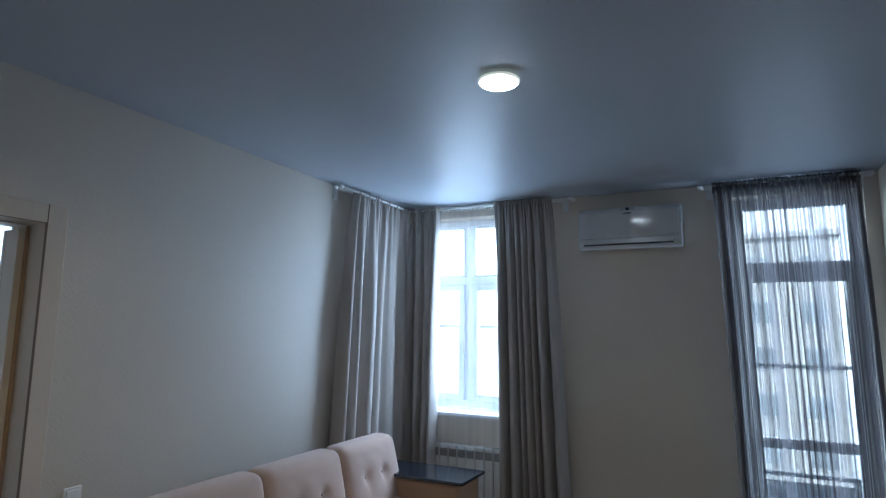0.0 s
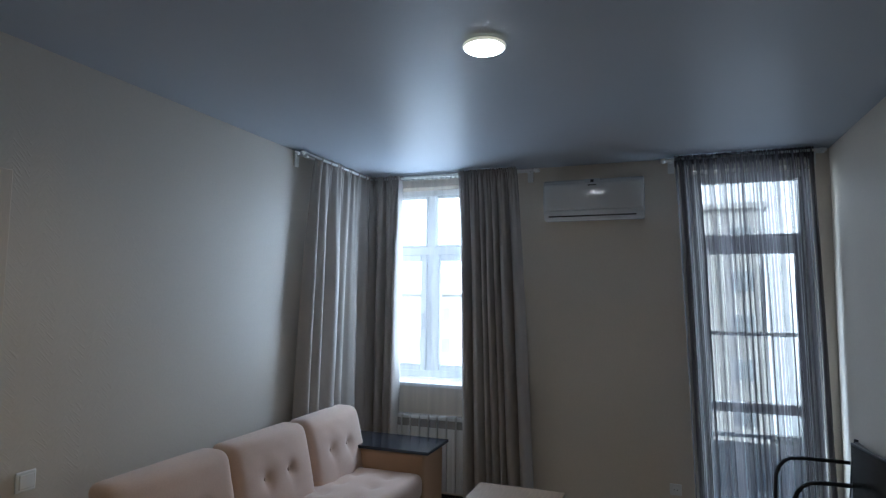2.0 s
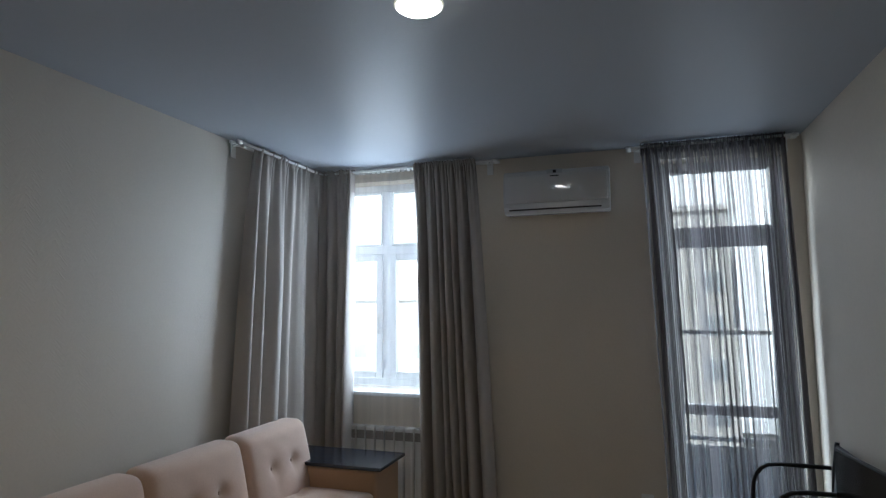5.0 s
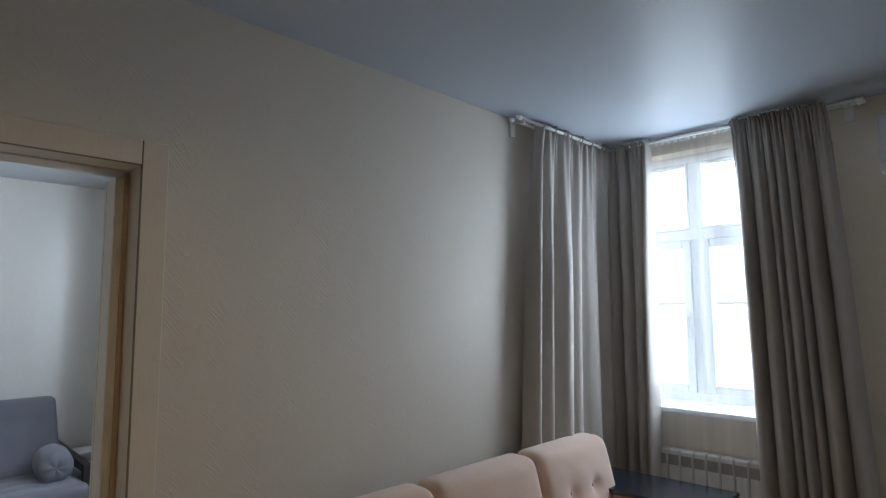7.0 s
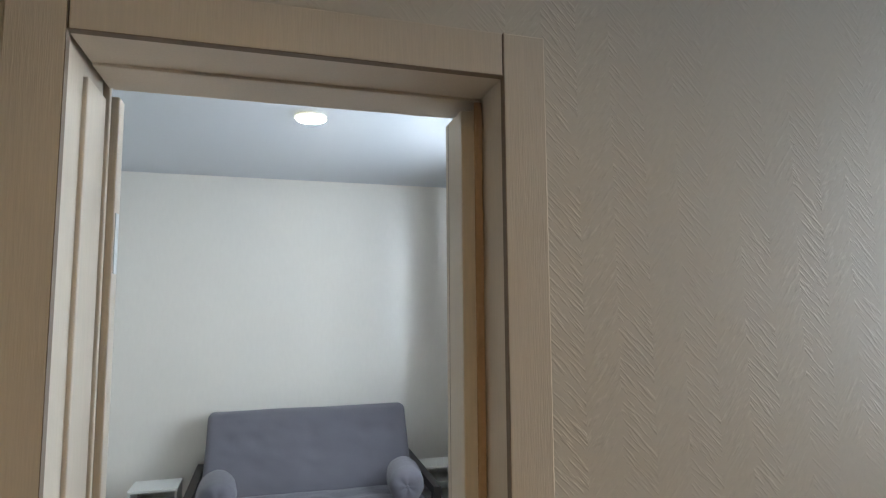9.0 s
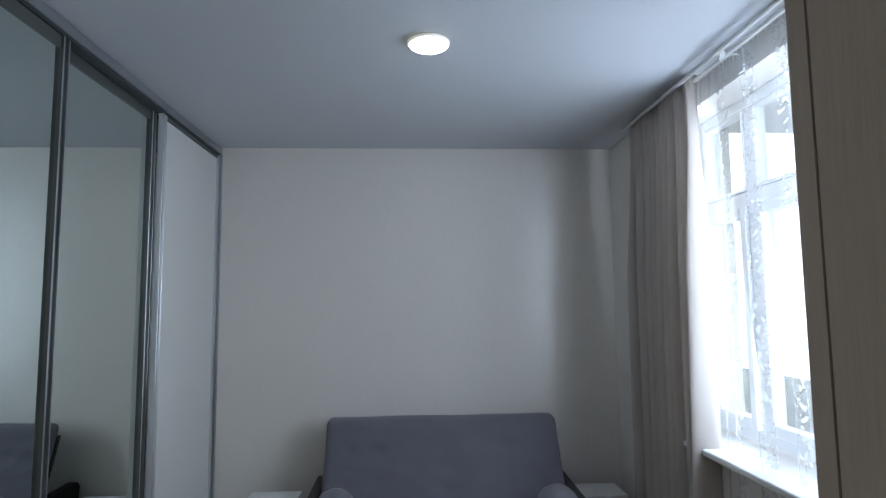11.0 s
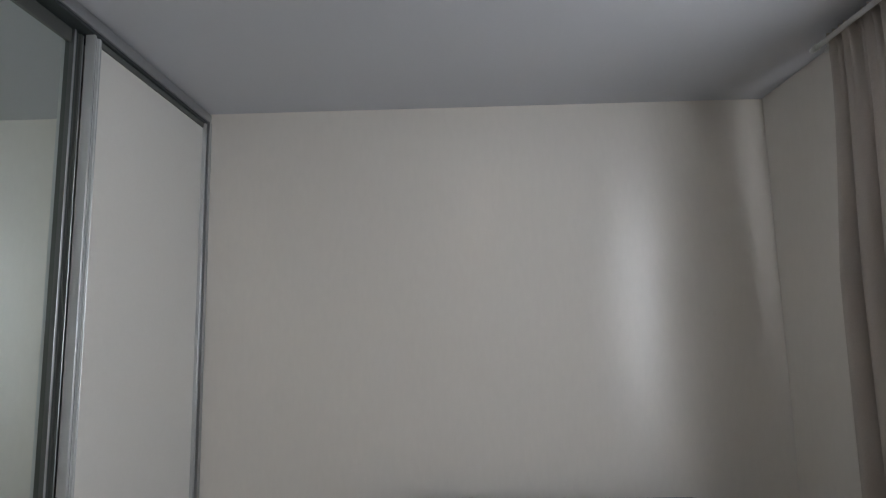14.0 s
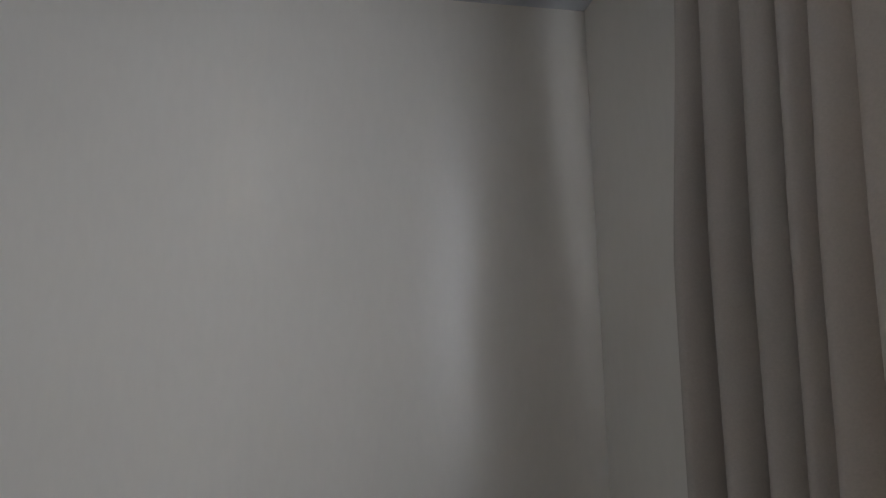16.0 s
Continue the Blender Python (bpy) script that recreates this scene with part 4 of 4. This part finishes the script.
def sofa_bed():
    t = thing("sofa_bed", pose(BX, 1.594, 0), "slate-grey quilted sofa bed with black-brown wooden arms", "sofa bed")
    w = 1.50
    # mattress back: leans against its frame, soft quilted front
    bm = soft_block(w, 0.13, 0.60, 0.02, [(w * fx, 0.60 * fz) for fx in (0.1, 0.23, 0.5, 0.77, 0.9) for fz in (0.35, 0.68)], cuts=44, corner=0.045, tuft_depth=0.010, wrinkle=0.007)
    for v in bm.verts:
        x, y, z = v.co
        narrow = 1 - 0.02 * (z / 0.60)
        v.co = Vector((0.145 + 0.13 - y + (0.60 - z) * 0.42, (x - w / 2) * narrow, 0.305 + z * 0.965))
    part("backrest", bm, M_GREY, t, smooth=True)
    bm = soft_block(w + 0.02, 0.15, 0.78, 0.018, [((w) * fx, 0.78 * fz) for fx in (0.14, 0.38, 0.62, 0.86) for fz in (0.3, 0.7)], cuts=40, corner=0.05, tuft_depth=0.016, wrinkle=0.009)
    for v in bm.verts:
        x, y, z = v.co
        sag = 0.012 * math.sin(x * 5.0)
        v.co = Vector((0.50 + z, x - w / 2 - 0.01, 0.345 - y + 0.03 * (z / 0.78) + 0.25 * sag))
    part("seat", bm, M_GREY, t, smooth=True)
    part("seat_frame", box(0.46, 1.24, -w / 2 + 0.02, w / 2 - 0.02, 0.12, 0.188, 0.006), M_BLACKWOOD, t)
    bf = box(0.0, 0.03, -w / 2 + 0.02, w / 2 - 0.02, 0.20, 0.80, 0.006)
    for v in bf.verts:
        v.co.x += 0.115 + (0.60 - (v.co.z - 0.28)) * 0.42
    part("back_frame", bf, M_BLACKWOOD, t)
    for s in (-1, 1):
        y = s * (w / 2 + 0.035)
        arm = bmesh.new()
        pr = [(0.13, -0.01), (0.19, -0.01), (0.30, 0.40), (1.00, 0.41), (1.00, -0.01), (1.07, -0.01), (1.07, 0.462), (0.10, 0.492), (0.06, 0.46)]
        fa = [[arm.verts.new((x, y + q, z)) for x, z in pr] for q in (-0.026, 0.026)]
        for f in fa:
            arm.faces.new(f)
        for i in range(len(pr)):
            k = (i + 1) % len(pr)
            arm.faces.new((fa[0][i], fa[0][k], fa[1][k], fa[1][i]))
        part("armrest", arm, M_BLACKWOOD, t, "black-brown wooden armrest")
    return t


sofa_bed()


def bolster(place, label):
    bm = bmesh.new()
    r, L, sides = 0.118, 0.37, 28
    prof = [(0.0, 0.012), (0.018, 0.004), (0.055, -0.002), (0.094, 0.006), (0.113, 0.03), (r, 0.07), (r + 0.006, L / 2), (r, L - 0.07), (0.113, L - 0.03), (0.094, L - 0.006), (0.055, L + 0.002), (0.018, L - 0.004), (0.0, L - 0.012)]
    rings = []
    for q, x in prof:
        if q == 0:
            rings.append([bm.verts.new((x, 0, 0))])
        else:
            rings.append([bm.verts.new((x + 0.004 * math.sin(5 * k), (q + 0.005 * noise.noise(Vector((k * 0.7, x * 9, 2)))) * math.cos(k * math.tau / sides), (q + 0.004 * noise.noise(Vector((k, x * 7, 5)))) * math.sin(k * math.tau / sides))) for k in range(sides)])
    for a, b in zip(rings, rings[1:]):
        for k in range(sides):
            q = [a[k % len(a)], a[(k + 1) % len(a)], b[(k + 1) % len(b)], b[k % len(b)]]
            q = list(dict.fromkeys(q))
            if len(q) > 2:
                bm.faces.new(q)
    ob = thing("bolster_cushion", place, label, "cushion", "bolster cushions")
    part("cover", bm, M_GREY, ob, smooth=True)
    part("end_button", disc(0, 0, -0.004, 0.006, 0.010, 0.002, 14), M_GREY, ob).matrix_local = pose(L - 0.006, 0, 0, 0, 90, 0)
    return ob


bolster(pose(-5.82, 0.965, 0.468, 0, 1, 4), "round grey bolster lying against the sofa arm")
bolster(pose(-5.80, 2.225, 0.468, 0, 1, -6), "round grey bolster lying against the sofa arm")


def side_shelf(place, label):
    t = thing("side_shelf", place, label, "shelf unit", "white side shelves")
    for y in (-0.155, 0.139):
        part("side_panel", box(0.0, 0.25, y, y + 0.016, -0.01, 0.401, 0.001), M_SHELF, t)
    part("top_board", box(-0.003, 0.253, -0.158, 0.158, 0.402, 0.420, 0.002), M_SHELF, t)
    for z in (0.03, 0.16, 0.285):
        part("shelf_board", box(0.004, 0.25, -0.1385, 0.1385, z, z + 0.016, 0.001), M_SHELF, t)
    part("back_panel", box(0.0, 0.004, -0.1385, 0.1385, 0.0, 0.4015), M_SHELF, t)


side_shelf(pose(BX + 0.17, 2.572, 0), "small white shelf unit beside the sofa bed")
side_shelf(pose(BX + 0.17, 0.535, 0), "small white shelf unit beside the sofa bed")


# ---------------------------------------------------------------- outside
# thin white cladding added so the outer wall looks bright from the bedroom
structure("facade", wall_mesh("x", XL - T - 0.012, XL - T - 0.001, BY + 0.342, YF + 0.34, -0.3, 2.9, [(4.14, 4.66, 0.95, 2.62)]), M_FACADE, "white slab added over the outer wall to brighten the bedroom window's view", "facade")
# self-lit sheet added to burn out the view behind the windows
structure("backdrop", box(-160, 160, 80, 80.5, -14, 46), M_BACKDROP_GLOW, "glowing white plane in the distance, standing in for bright hazy sky", "backdrop")
structure("ground", box(-400, 400, -400, 400, -14.2, -14.0), M_GROUND, "asphalt and grass far below the windows", "ground")


def balcony_outside():
    t = thing("balcony", pose(0.2, YF + 0.34, 0), "narrow glazed balcony with a metal railing", "balcony", kind="structure")
    part("balcony_floor", box(-0.5, 1.5, 0.002, 1.1, -0.2, -0.02), M_CONCRETE, t)
    for z in (0.44, 1.35):
        part("rail_bar", box(-0.5, 1.5, 1.02, 1.06, z, z + 0.035, 0.004), M_ALU, t)
    part("parapet_panel", box(-0.5, 1.5, 1.03, 1.05, -0.02, 0.40), M_ALU, t)
    for x in (-0.1, 0.62, 1.3):
        part("glazing_post", box(x, x + 0.04, 1.02, 1.06, 1.40, 2.8, 0.004), M_PLASTIC, t)


balcony_outside()


def apartment_building(place, w, storeys, label, material):
    t = thing("apartment_building", place, label, "building")
    h = storeys * 3.0
    part("wall", box(-w / 2, w / 2, 0, 12, -14, -14 + h + 1.0), material, t)
    part("roof", box(-w / 2 - 0.3, w / 2 + 0.3, -0.3, 12.3, -14 + h + 1.0, -14 + h + 1.4), M_CONCRETE, t)
    frame_me = pane_me = None
    for s in range(storeys):
        for i in range(int(w / 3)):
            x, z = -w / 2 + 1.6 + i * 3.0, -14 + 1.2 + s * 3.0
            if frame_me is None:
                f = part("window", box(-0.8, 0.8, -0.06, 0.02, 0, 1.6), M_PLASTIC, t)
                p = part("pane", box(-0.7, 0.7, -0.09, -0.05, 0.1, 1.5), M_PANE_FAR, f)
                frame_me, pane_me = f.data, p.data
            else:
                f, p = new("window", frame_me), new("pane", pane_me)
                f.parent, p.parent = t, f
            f.location = (x, 0, z)
    return t


apartment_building(pose(-19, 55, 0, 0, 0, 3), 30, 5, "pale five-storey apartment block across the street", M_CONCRETE)
apartment_building(pose(2.0, 45, 0, 0, 0, -4), 9, 7, "pale seven-storey apartment block opposite the balcony", M_CONCRETE)

# ---------------------------------------------------------------- pieces: floor boards and backsplash tiles
for room, (x0, x1, y0, y1) in (("living", (XL + 0.016, XR - 0.016, YB + 0.01, YF - 0.016)), ("bedroom", (BX + 0.016, XL - T - 0.02, BS + 0.01, BY - 0.016))):
    x = x0
    col = 0
    while x < x1 - 0.05:
        y = y0 - (0.6 if col % 2 else 0.0)
        while y < y1:
            a, b = max(y, y0), min(y + 1.28, y1)
            if b - a > 0.02:
                wv = min(0.19, x1 - x)
                link_mesh("plank", box(x + 0.0008, x + wv - 0.0008, a + 0.0008, b - 0.0008, -0.011, 0.0), M_FLOOR, floor)
            y += 1.28
        x += 0.192
        col += 1
splash = structure("backsplash", box(XL + 0.0005, XL + 0.006, -0.95, 0.900, 0.902, 1.478), M_GROUT, "tan stone-tile kitchen backsplash with dark joints", "backsplash")
rng = random.Random(4)
z = 0.905
while z < 1.46:
    hgt = rng.choice((0.035, 0.05, 0.06))
    y = 0.900
    while y > 0.02:
        ln = rng.uniform(0.05, 0.16)
        th = rng.uniform(0.008, 0.016)
        link_mesh("tile", box(XL + 0.0055, XL + th, y - ln + 0.004, y - (0.0 if rng.random() < 0.6 else 0.008), z + 0.003, z + hgt - 0.003, 0.002, 1), M_TILE, splash)
        y -= ln
    z += hgt
